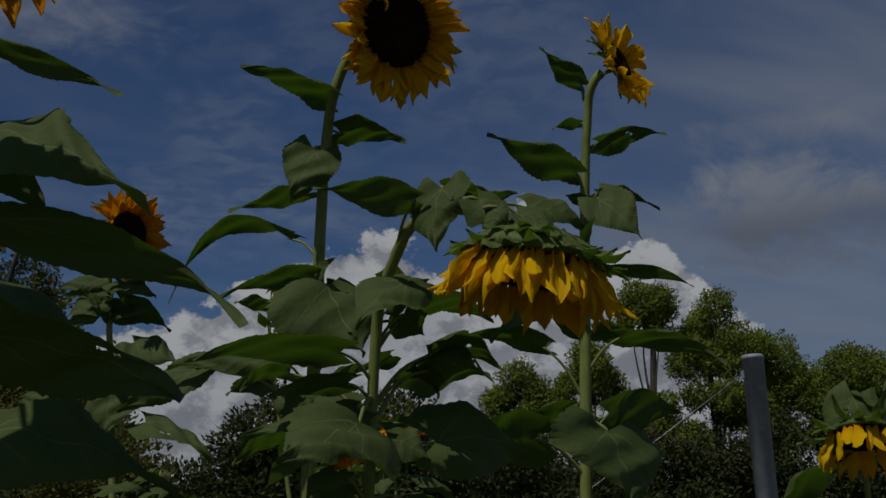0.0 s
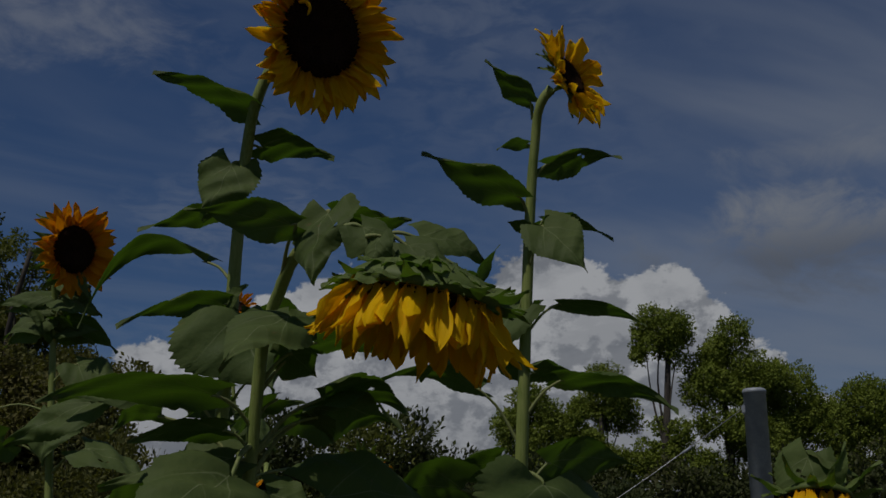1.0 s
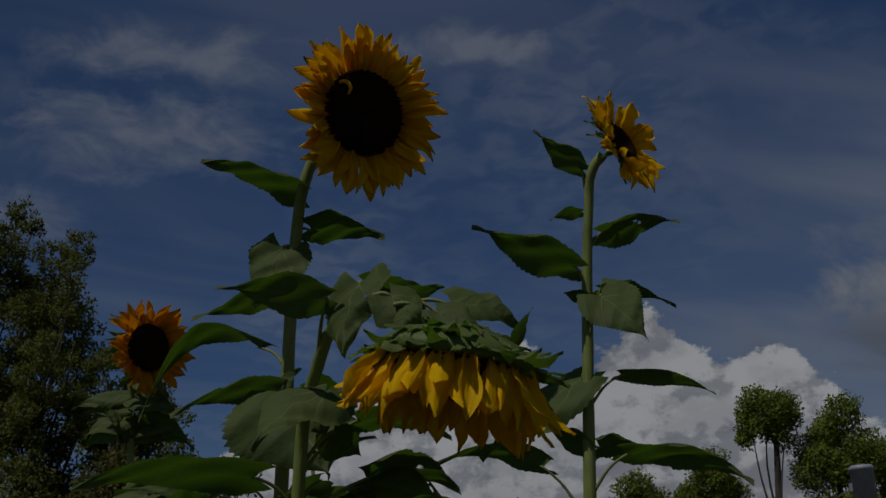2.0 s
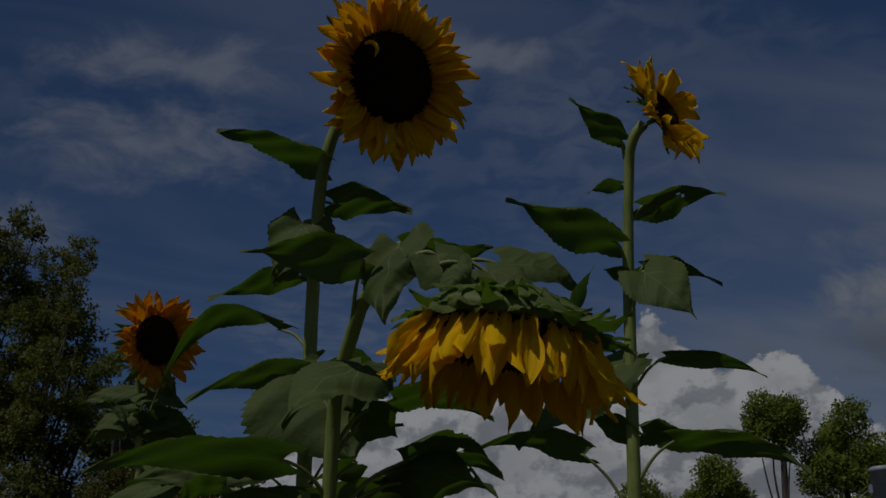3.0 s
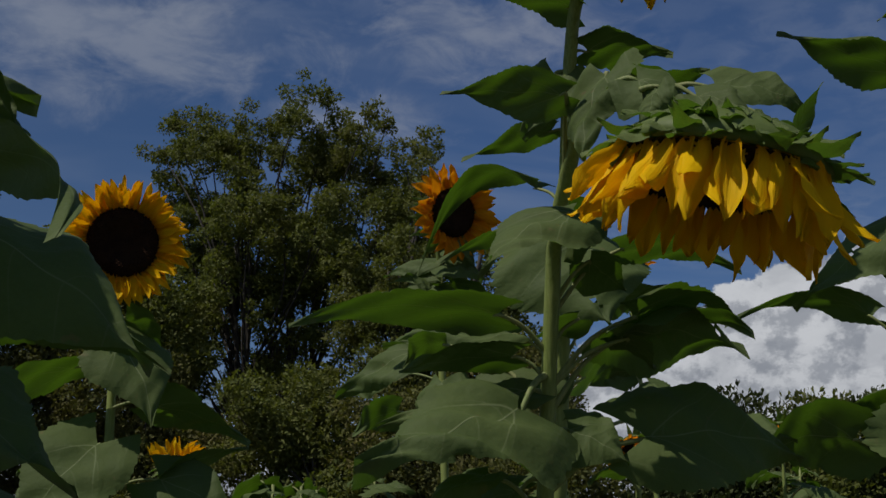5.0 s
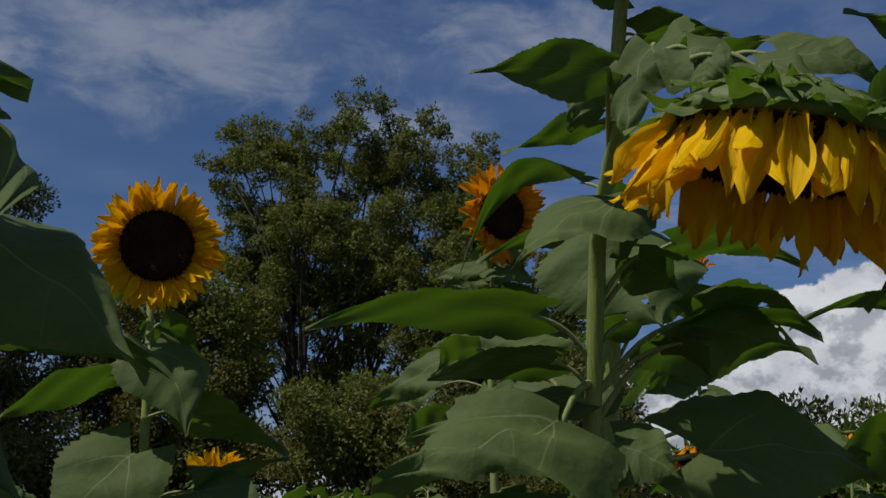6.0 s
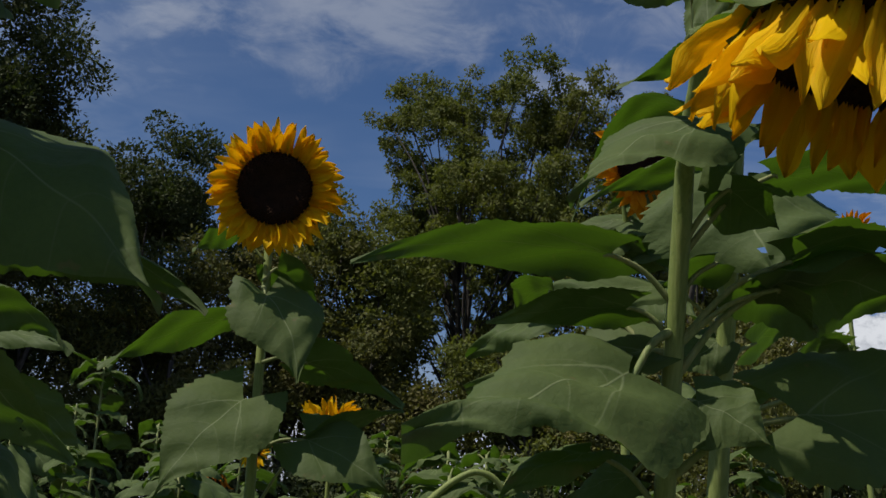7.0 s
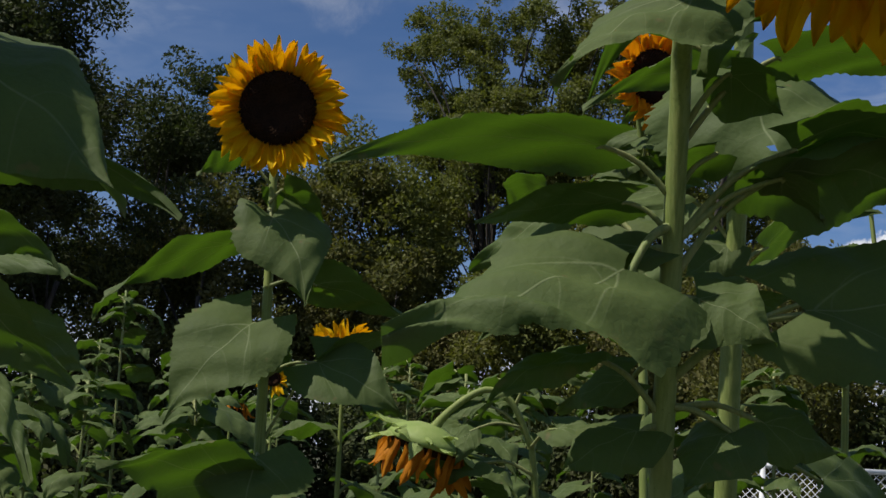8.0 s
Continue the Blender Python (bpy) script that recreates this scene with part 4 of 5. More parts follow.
def thin_flower():
    plant = sunflower((-0.46, 4.81, 0), "thin small-headed sunflower with orange petals")
    stem(plant, [(-0.46, 4.81, -0.05, 0.013), (-0.58, 4.80, 1.2, 0.011), (-0.672, 4.794, 2.0, 0.008), (-0.715, 4.79, 2.40, 0.007), (-0.70, 4.77, 2.54, 0.007)])
    head(plant, (-0.685, 4.75, 2.575), (0.3, -0.8, 0.5), 0.028, 0.05, 18, 40, 20, mat=PETAL_ORANGE, bracts=12, seed=18, florets=False)
    leaf(plant, (-0.687, 4.793, 2.143), (-0.711, 4.764, 2.208), (-0.874, 4.714, 2.140), (-0.460, 0.479, 0.748), 0.109, 0.09)
    leaf(plant, (-0.685, 4.793, 2.124), (-0.658, 4.786, 2.141), (-0.541, 4.824, 2.034), (0.515, -0.812, 0.273), 0.136, 0.068)
    leaf(plant, (-0.676, 4.794, 2.035), (-0.676, 4.756, 2.132), (-0.603, 4.764, 2.115), (0.201, -0.896, 0.396), 0.100, 0.068)
    leaf(plant, (-0.695, 4.792, 2.211), (-0.741, 4.772, 2.225), (-0.856, 4.746, 2.188), (-0.364, 0.515, 0.776), 0.099, 0.068)
    leaf(plant, (-0.719, 4.790, 2.437), (-0.720, 4.771, 2.504), (-0.852, 4.765, 2.518), (0.060, 0.541, 0.839), 0.090, 0.068)
    leaf(plant, (-0.700, 4.792, 2.261), (-0.730, 4.793, 2.209), (-0.865, 4.760, 2.175), (0.122, -0.914, 0.387), 0.126, 0.068)
    leaf(plant, (-0.712, 4.791, 2.371), (-0.720, 4.758, 2.421), (-0.744, 4.686, 2.461), (0.195, 0.427, 0.883), 0.051, 0.068)
    leaf(plant, (-0.712, 4.791, 2.371), (-0.677, 4.791, 2.407), (-0.623, 4.780, 2.419), (-0.021, 0.691, 0.723), 0.048, 0.068)


thin_flower()


def near_flower():
    plant = sunflower((-0.75, 1.35, 0), "large-leaved sunflower close beside the path")
    stem(plant, [(-0.75, 1.35, -0.05, 0.021), (-0.75, 1.35, 1.2, 0.018), (-0.75, 1.35, 2.0, 0.014), (-0.72, 1.36, 2.2, 0.012), (-0.62, 1.37, 2.30, 0.012)])
    head(plant, (-0.555, 1.36, 2.305), (0.45, -0.85, -0.25), 0.070, 0.085, 40, 12, 14, mat=PETAL_ORANGE, bracts=20, seed=14)
    leaf(plant, (-0.750, 1.350, 1.614), (-0.565, 1.467, 1.674), (-0.313, 1.395, 1.581), (0.107, -0.626, 0.772), 0.131, 0.045)
    leaf(plant, (-0.750, 1.350, 2.061), (-0.539, 1.343, 2.121), (-0.354, 1.273, 2.014), (0.567, 0.460, 0.683), 0.040, 0.054)
    leaf(plant, (-0.750, 1.350, 1.973), (-0.582, 1.419, 2.033), (-0.318, 1.259, 1.879), (-0.020, -0.712, 0.702), 0.123, 0.045)
    leaf(plant, (-0.750, 1.350, 1.870), (-0.578, 1.448, 1.930), (-0.207, 1.219, 1.736), (0.627, 0.538, 0.563), 0.089, 0.054)
    leaf(plant, (-0.750, 1.350, 1.686), (-0.498, 1.241, 1.746), (-0.274, 1.237, 1.666), (0.261, 0.666, 0.699), 0.126, 0.054)
    leaf(plant, (-0.750, 1.350, 1.994), (-0.585, 1.480, 2.054), (-0.497, 1.494, 1.937), (0.257, 0.917, 0.305), 0.074, 0.023)
    leaf(plant, (-0.750, 1.350, 1.830), (-0.670, 1.553, 1.890), (-0.442, 1.651, 1.723), (0.649, -0.386, 0.656), 0.225, 0.045)
    leaf(plant, (-0.750, 1.350, 1.738), (-0.711, 1.644, 1.798), (-0.495, 1.759, 1.741), (-0.131, 0.628, 0.767), 0.095, 0.054)
    leaf(plant, (-0.750, 1.350, 1.560), (-0.648, 1.605, 1.620), (-0.468, 1.573, 1.502), (0.547, -0.014, 0.837), 0.090, 0.045)
    leaf(plant, (-0.750, 1.350, 1.543), (-0.775, 1.769, 1.603), (-0.658, 1.752, 1.493), (0.688, 0.021, 0.726), 0.050, 0.023)
    # added leaf, out of view: casts shade on the lower leaves
    leaf(plant, (-0.74, 1.35, 2.14), (-0.72, 1.15, 2.24), (-0.40, 0.76, 2.28), (-0.25, -0.3, 0.9), 0.26, 0.03, None, False)
    # added upper leaf, turned to the sun to shade the broad blade below
    leaf(plant, (-0.75, 1.35, 1.99), (-0.72, 1.44, 2.05), (-0.60, 1.62, 2.03), (-0.2, -0.3, 0.95), 0.24, 0.04)


near_flower()


def edge_plant():
    plant = sunflower((-1.9, 2.25, 0), "leafy young sunflower without a bloom")
    stem(plant, [(-1.9, 2.25, -0.05, 0.014), (-1.9, 2.25, 1.2, 0.012), (-1.9, 2.25, 1.95, 0.008)])
    leaf(plant, (-1.900, 2.250, 1.824), (-1.433, 2.116, 1.874), (-1.275, 2.246, 1.787), (-0.202, 0.700, 0.685), 0.121, 0.045)
    leaf(plant, (-1.900, 2.250, 1.803), (-1.667, 2.329, 1.853), (-1.397, 2.408, 1.793), (0.337, -0.612, 0.716), 0.076, 0.045)
    leaf(plant, (-1.900, 2.250, 1.693), (-1.602, 2.400, 1.743), (-1.418, 2.430, 1.634), (0.065, 0.929, 0.365), 0.106, 0.054)
    leaf(plant, (-1.900, 2.250, 1.720), (-1.422, 2.147, 1.770), (-1.318, 2.318, 1.612), (-0.259, 0.735, 0.627), 0.204, 0.045)


edge_plant()


def wilting_flower():
    plant = sunflower((-0.84, 3.25, 0), "wilting sunflower with pale green bracts and orange petals")
    stem(plant, [(-0.84, 3.25, -0.05, 0.013), (-0.86, 3.15, 1.0, 0.010), (-0.875, 3.074, 1.50, 0.0070), (-0.881, 3.055, 1.576, 0.0066), (-0.905, 3.024, 1.647, 0.0064), (-0.938, 2.998, 1.668, 0.0064), (-0.972, 2.975, 1.652, 0.0068), (-1.009, 2.956, 1.616, 0.008), (-1.030, 2.946, 1.585, 0.011)])
    head(plant, (-1.042, 2.940, 1.560), (-0.25, -0.10, -0.96), 0.075, 0.082, 26, 58, 22, PETAL_WITHERED, BRACT_PALE, 20, False, 0.45, 0.36, 16, 0.5, 0.10, 24, petal_width=1.0, roll=1.2, layers=3, bract_wide=1.5, fan=(-30, 45))
    leaf(plant, (-0.885, 3.05, 1.59), (-0.96, 2.99, 1.64), (-1.03, 2.96, 1.60), (0.3, -0.5, 0.8), 0.05, 0.1)
    leaf(plant, (-0.89, 3.04, 1.60), (-0.955, 2.96, 1.585), (-0.965, 2.93, 1.52), (0.4, -0.8, 0.5), 0.05, 0.1)
    leaf(plant, (-0.90, 3.03, 1.64), (-0.86, 3.02, 1.69), (-0.76, 3.04, 1.685), (0.1, -0.4, 0.9), 0.07, 0.1)
    leaf(plant, (-0.88, 3.06, 1.56), (-0.80, 3.02, 1.60), (-0.68, 3.05, 1.56), (0.2, -0.6, 0.8), 0.09, 0.1)
    leaf(plant, (-0.875, 3.07, 1.51), (-0.95, 3.0, 1.53), (-1.12, 3.0, 1.50), (0.1, -0.5, 0.8), 0.11, 0.1)


wilting_flower()


def loose_leaves(plant, foot, top, count, size, seed, low=0.25, mat=None):
    """Leaves up a stem in a spiral, smaller towards the top."""
    rng = random.Random(seed)
    foot, top = Vector(foot), Vector(top)
    for i in range(count):
        f = low + (1 - low) * (i + rng.uniform(0.1, 0.6)) / count
        node = foot.lerp(top, f)
        a = i * 2.4 + rng.uniform(-0.4, 0.4)
        out = Vector((math.cos(a), math.sin(a), 0))
        s = size * (1.15 - 0.35 * f) * rng.uniform(0.7, 1.2)
        base = node + out * s * 0.32 + Vector((0, 0, s * rng.uniform(0.10, 0.34)))
        tip = base + out * s * rng.uniform(0.75, 0.95) + Vector((0, 0, -s * rng.uniform(0.1, 0.75)))
        up = Vector((0, 0, 1)) + out * rng.uniform(0.0, 0.5) + Vector((rng.uniform(-0.3, 0.3), rng.uniform(-0.3, 0.3), 0))
        leaf(plant, node, base, tip, up, s * rng.uniform(0.72, 0.9), rng.uniform(0.05, 0.18), mat, None)


def spare_flower(foot, height, label, bloom, seed, size=0.2, count=12, facing=(0.3, -0.9, 0.0), disc=0.05, petal=0.06, lift=14, mat=None, green=None, nod=0.0, droop=0.0, lean=None):
    """A whole sunflower of its own: stem, leaves and, where it blooms, a head."""
    rng = random.Random(seed)
    plant = sunflower(foot, label)
    foot = Vector(foot)
    lean = lean or Vector((rng.uniform(-0.05, 0.05), rng.uniform(-0.05, 0.05), 0))
    top = foot + lean + Vector((0, 0, height))
    mid = foot.lerp(top, 0.5) + Vector((rng.uniform(-0.02, 0.02), rng.uniform(-0.02, 0.02), 0))
    line = [(*(foot - Vector((0, 0, 0.05))), 0.012), (*mid, 0.009), (*top, 0.0055)]
    if bloom:
        f = Vector(facing).normalized()
        flat = Vector((f.x, f.y, 0)).normalized()
        centre = top + flat * (0.05 + 0.12 * nod) + Vector((0, 0, 0.05 - 0.09 * nod))
        line.append((*(top + flat * (0.02 + 0.07 * nod) + Vector((0, 0, 0.045))), 0.008))
        line.append((*(centre - f * disc * 0.35), 0.010))
        head(plant, centre, facing, disc, petal, 24, lift, 16, mat, green, 16, False, droop, 0.55, seed)
    stem(plant, line, "stem", STEM if bloom else PETIOLE)
    loose_leaves(plant, foot, top, count, size, seed, 0.45)
    if not bloom:
        loose_leaves(plant, foot.lerp(top, 0.9), top, 7, size * 0.55, seed + 50, 0.1)
    return plant


# ---- trees ----
def leaf_cloud(centres, radii, per, size, seed, flat=0.75, upward=0.0, face=0.0):
    """Small pointed leaves scattered in uneven tufts round the given centres; face turns their blades outwards."""
    rng = np.random.default_rng(seed)
    pts, outs = [], []
    for c, r in zip(centres, radii):
        n = max(4, int(per * r * r))
        d = rng.normal(size=(n, 3))
        d /= np.linalg.norm(d, axis=1)[:, None]
        k = rng.uniform(0.35, 1.0, n) ** 0.6
        k *= 1 + 0.28 * np.sin(d[:, 0] * 5 + c[0] * 3) * np.cos(d[:, 2] * 6 + c[1])
        p = np.asarray(c) + d * (k * r)[:, None] * np.array((1, 1, flat))
        pts.append(p)
        outs.append(d)
    p, d = np.vstack(pts), np.vstack(outs)
    n = len(p)
    go = d * (1 - face) + rng.normal(size=(n, 3)) * 0.7 + np.array((0, 0, upward))
    go /= np.linalg.norm(go, axis=1)[:, None]
    side = np.cross(go, rng.normal(size=(n, 3)) + (d + np.array((0, 0, 0.4))) * 3.0 * face)
    side /= np.linalg.norm(side, axis=1)[:, None]
    up = np.cross(side, go)
    s = size * rng.uniform(0.6, 1.3, n)[:, None]
    verts = np.empty((n, 4, 3))
    verts[:, 0] = p
    verts[:, 1] = p + go * s * 0.5 + side * s * 0.26 + up * s * 0.06
    verts[:, 2] = p + go * s
    verts[:, 3] = p + go * s * 0.5 - side * s * 0.26 + up * s * 0.06
    return verts.reshape(-1, 3), np.arange(4 * n).reshape(-1, 4)


def tree(name, label, foot, trunk_top, trunk_radius, centres, radii, per, size, mat, seed, upward=0.0, category="tree", forks=1, flat=0.75, group="trees round the field", limbs=None, face=0.0):
    """A tree: tapered trunk, limbs out to every tuft, crown of many small leaves."""
    rng = random.Random(seed)
    ob = thing(name, foot, label, category, group)
    o = np.array(foot, float)
    foot_v = Vector(foot)
    trunks = []
    for k in range(forks):
        lean = Vector((rng.uniform(-1, 1), rng.uniform(-1, 1), 0)) * (0.22 * trunk_top if forks > 1 else 0.05 * trunk_top)
        pts = []
        for i in range(6):
            f = i / 5
            p = foot_v + lean * f + Vector((rng.uniform(-1, 1), rng.uniform(-1, 1), 0)) * 0.02 * trunk_top * (0 < i) + Vector((0, 0, trunk_top * f - 0.1 * (i == 0)))
            pts.append((*p, trunk_radius * (1.15 - 0.75 * f) / (1 if forks == 1 else 1.25)))
        line = smooth_line(pts, 3)
        v, f = tube(line[:, :3] - o, line[:, 3], 9, 0.08, seed + k)
        part("trunk", mesh("trunk", v, f, BARK), ob)
        trunks.append(pts)
    for c, r in zip(*(limbs or (centres, radii))):
        pts = min(trunks, key=lambda q: (q[-1][0] - c[0]) ** 2 + (q[-1][1] - c[1]) ** 2)
        want = min(0.95, max(0.25, (c[2] - foot[2]) / trunk_top * 0.62))
        i = min(4, int(want * 5))
        start = np.array(pts[i][:3]) + (np.array(pts[i + 1][:3]) - np.array(pts[i][:3])) * (want * 5 - i)
        end = np.array(c) - np.array((0, 0, 0.25 * r))
        mid = start * 0.45 + end * 0.55 + np.array((rng.uniform(-1, 1), rng.uniform(-1, 1), 0.4)) * 0.08 * np.linalg.norm(end - start)
        r0 = min(trunk_radius * 0.30, 0.015 + 0.009 * np.linalg.norm(end - start))
        line = smooth_line([(*start, r0), (*mid, r0 * 0.6), (*end, r0 * 0.25)], 3)
        v, f = tube(line[:, :3] - o, line[:, 3], 5)
        part("limb", mesh("limb", v, f, BARK), ob)
    v, f = leaf_cloud([np.array(c) - o for c in centres], radii, per, size, seed, flat, upward, face)
    part("crown", mesh("crown", v, f, mat, False), ob)
    return ob


def tufts(centre, half, count, radius, seed, hollow=0.35, taper=0.0):
    """Uneven tuft places inside an ellipsoid."""
    rng = random.Random(seed)
    out, radii = [], []
    while len(out) < count:
        d = Vector((rng.gauss(0, 1), rng.gauss(0, 1), rng.gauss(0, 1))).normalized() * rng.uniform(hollow, 1.0)
        narrow = 1 - taper * max(0.0, d.z)
        out.append((centre[0] + d.x * half[0] * narrow, centre[1] + d.y * half[1] * narrow, centre[2] + d.z * half[2]))
        radii.append(radius * rng.uniform(0.65, 1.3))
    return out, radii


def lobes(centre, half, count, size, each, small, seed, hollow=0.45, taper=0.1):
    """Tufts gathered into lobes, so that the crown has knobs and gaps; also the lobes' own places for the limbs."""
    rng = random.Random(seed)
    mains, sizes = tufts(centre, half, count, size, seed, hollow, taper)
    c, r = [], []
    for m, w in zip(mains, sizes):
        for _ in range(each):
            d = Vector((rng.gauss(0, 1), rng.gauss(0, 1), rng.gauss(0, 1))).normalized() * w * rng.uniform(0.45, 1.0)
            c.append((m[0] + d.x, m[1] + d.y, m[2] + d.z * 0.7))
            r.append(small * rng.uniform(0.6, 1.3))
    return c, r, mains, sizes


def knobs(places, each, seed, share=0.42):
    """Small loose tufts round each given knob of a crown: rows of x, y, z, radius."""
    rng = random.Random(seed)
    c, r = [], []
    for x, y, z, w in places:
        for _ in range(each):
            d = Vector((rng.gauss(0, 1), rng.gauss(0, 1), rng.gauss(0, 1))).normalized() * w * rng.uniform(0.3, 1.25)
            c.append((x + d.x, y + d.y, z + d.z))
            r.append(w * share * rng.uniform(0.6, 1.3))
    return c, r, [p[:3] for p in places], [p[3] for p in places]


def filled(centre, half, count, size, seed):
    """Random knobs inside an ellipsoid, as rows of x, y, z, radius."""
    rng = random.Random(seed)
    rows = []
    while len(rows) < count:
        d = Vector((rng.uniform(-1, 1), rng.uniform(-1, 1), rng.uniform(-1, 1)))
        if d.length < 1:
            rows.append((centre[0] + d.x * half[0], centre[1] + d.y * half[1], centre[2] + d.z * half[2], size * rng.uniform(0.7, 1.3)))
    return rows


def tall_tree():
    places = [(-16.2, 23.2, 11.5, 0.52), (-16.8, 23.5, 11.1, 0.46), (-16.8, 24.6, 11.2, 0.55), (-15.4, 24.2, 11.5, 0.58), (-13.8, 23.2, 11.4, 0.48), (-13.2, 23.9, 12.15, 0.46),
              (-12.6, 24.0, 12.1, 0.32), (-13.1, 23.3, 11.2, 0.55), (-12.6, 24.5, 11.5, 0.42), (-11.2, 23.2, 11.1, 0.40), (-11.0, 23.8, 11.1, 0.28), (-11.7, 24.0, 10.8, 0.52),
              (-16.9, 23.9, 10.3, 0.55), (-14.8, 24.2, 10.9, 0.64), (-13.1, 24.5, 10.7, 0.66), (-11.8, 24.9, 10.4, 0.5), (-10.9, 23.6, 8.9, 0.5)]
    places += filled((-14.1, 24.3, 9.3), (3.1, 2.4, 2.1), 50, 0.58, 25) + filled((-14.3, 24.8, 6.9), (3.0, 1.8, 1.9), 34, 0.50, 27)
    c, r, m, w = knobs(places, 12, 77, 0.40)
    tree("tree", "tall airy broadleaf tree with several dark trunks", (-13.9, 24.6, 0), 8.5, 0.12, c, r, 2700, 0.088, FOLIAGE_TALL, 5, forks=4, limbs=(m, w), face=0.6)


tall_tree()


def second_tall_tree():
    places = [(-10.3, 24.3, 10.75, 0.40), (-10.0, 24.4, 10.65, 0.26), (-10.4, 23.6, 10.1, 0.40), (-9.7, 23.0, 9.7, 0.34), (-11.3, 24.9, 9.9, 0.46), (-10.1, 23.6, 9.3, 0.45), (-9.8, 23.6, 8.9, 0.46), (-10.9, 24.8, 8.6, 0.54), (-11.1, 24.2, 8.0, 0.52), (-9.8, 23.9, 7.9, 0.52)]
    places += filled((-9.8, 23.8, 6.4), (2.0, 1.7, 2.8), 42, 0.58, 26)
    c, r, m, w = knobs(places, 12, 78, 0.40)
    tree("tree", "olive green tree standing beside the tall one", (-9.6, 23.8, 0), 7.6, 0.13, c, r, 2700, 0.086, FOLIAGE_TALL, 15, forks=2, limbs=(m, w), face=0.6)
    c, r, m, w = lobes((-7.2, 23.2, 4.0), (1.5, 1.5, 2.8), 24, 0.7, 9, 0.34, 24, 0.3, 0.4)
    tree("tree", "brown-tinged small tree with drooping twigs", (-7.2, 23.2, 0), 4.2, 0.10, c, r, 1350, 0.100, FOLIAGE_BROWN, 16, forks=2, limbs=(m, w))


second_tall_tree()


def left_trees():
    c, r, m, w = lobes((-19.6, 17.9, 6.6), (3.0, 3.0, 3.2), 30, 0.9, 8, 0.42, 31)
    tree("tree", "broad green tree with loose crown at the field edge", (-19.6, 17.9, 0), 6.0, 0.24, c, r, 1700, 0.096, FOLIAGE_DARK, 6, forks=2, limbs=(m, w))
    c, r, m, w = lobes((-19.15, 13.0, 7.8), (2.6, 2.6, 4.6), 40, 0.9, 8, 0.42, 32)
    tree("tree", "tall dark green tree with dense crown", (-19.15, 13.0, 0), 8.0, 0.26, c, r, 1700, 0.096, FOLIAGE_DARK, 7, forks=2, limbs=(m, w))


left_trees()


def under_trees():
    """Brownish trees and dark shrubs that fill the row under the tall crowns."""
    row = (
        ((-16.9, 20.3), 8.6, 2.4, FOLIAGE_BROWN, "brown-tinged small tree in the tree row"),
        ((-14.4, 20.8), 5.6, 1.5, FOLIAGE_BROWN, "rusty green small tree in the tree row"),
        ((-11.3, 21.6), 5.9, 1.8, FOLIAGE_TALL, "olive green small tree in the tree row"),
        ((-15.9, 21.8), 9.3, 1.8, FOLIAGE_TALL, "olive green small tree in the tree row"),
        ((-8.9, 22.0), 6.0, 2.0, FOLIAGE_BROWN, "brown-tinged small tree in the tree row"),
        ((-17.6, 17.2), 7.0, 2.4, FOLIAGE_BROWN, "rusty green small tree in the tree row"),
        ((-19.0, 14.8), 7.0, 2.5, FOLIAGE_DARK, "dark green small tree in the tree row"),
    )
    for n, ((x, y), top, wide, mat, label) in enumerate(row):
        c, r, m, w = lobes((x, y, top * 0.55), (wide, wide, top * 0.45), 30, 0.85, 8, 0.40, 41 + n, 0.3)
        tree("tree", label, (x, y, 0), top * 0.6, 0.13, c, r, 1300, 0.102, mat, 51 + n, forks=2, limbs=(m, w), face=0.5)
    for n, (x, y) in enumerate(((-18.5, 12.5), (-16.8, 15.0), (-15.2, 17.2), (-13.4, 18.8), (-11.5, 19.8), (-9.6, 20.4), (-7.8, 21.0), (-6.2, 21.6))):
        c, r = tufts((x, y, 1.2), (1.5, 1.3, 1.1), 30, 0.7, 71 + n, 0.2)
        tree("shrub", "dense dark green shrub under the trees", (x, y, 0), 1.2, 0.07, c, r, 1600, 0.13, FOLIAGE_DARK, 81 + n, category="shrub", forks=2, face=0.5, group="shrubs under the trees")


under_trees()


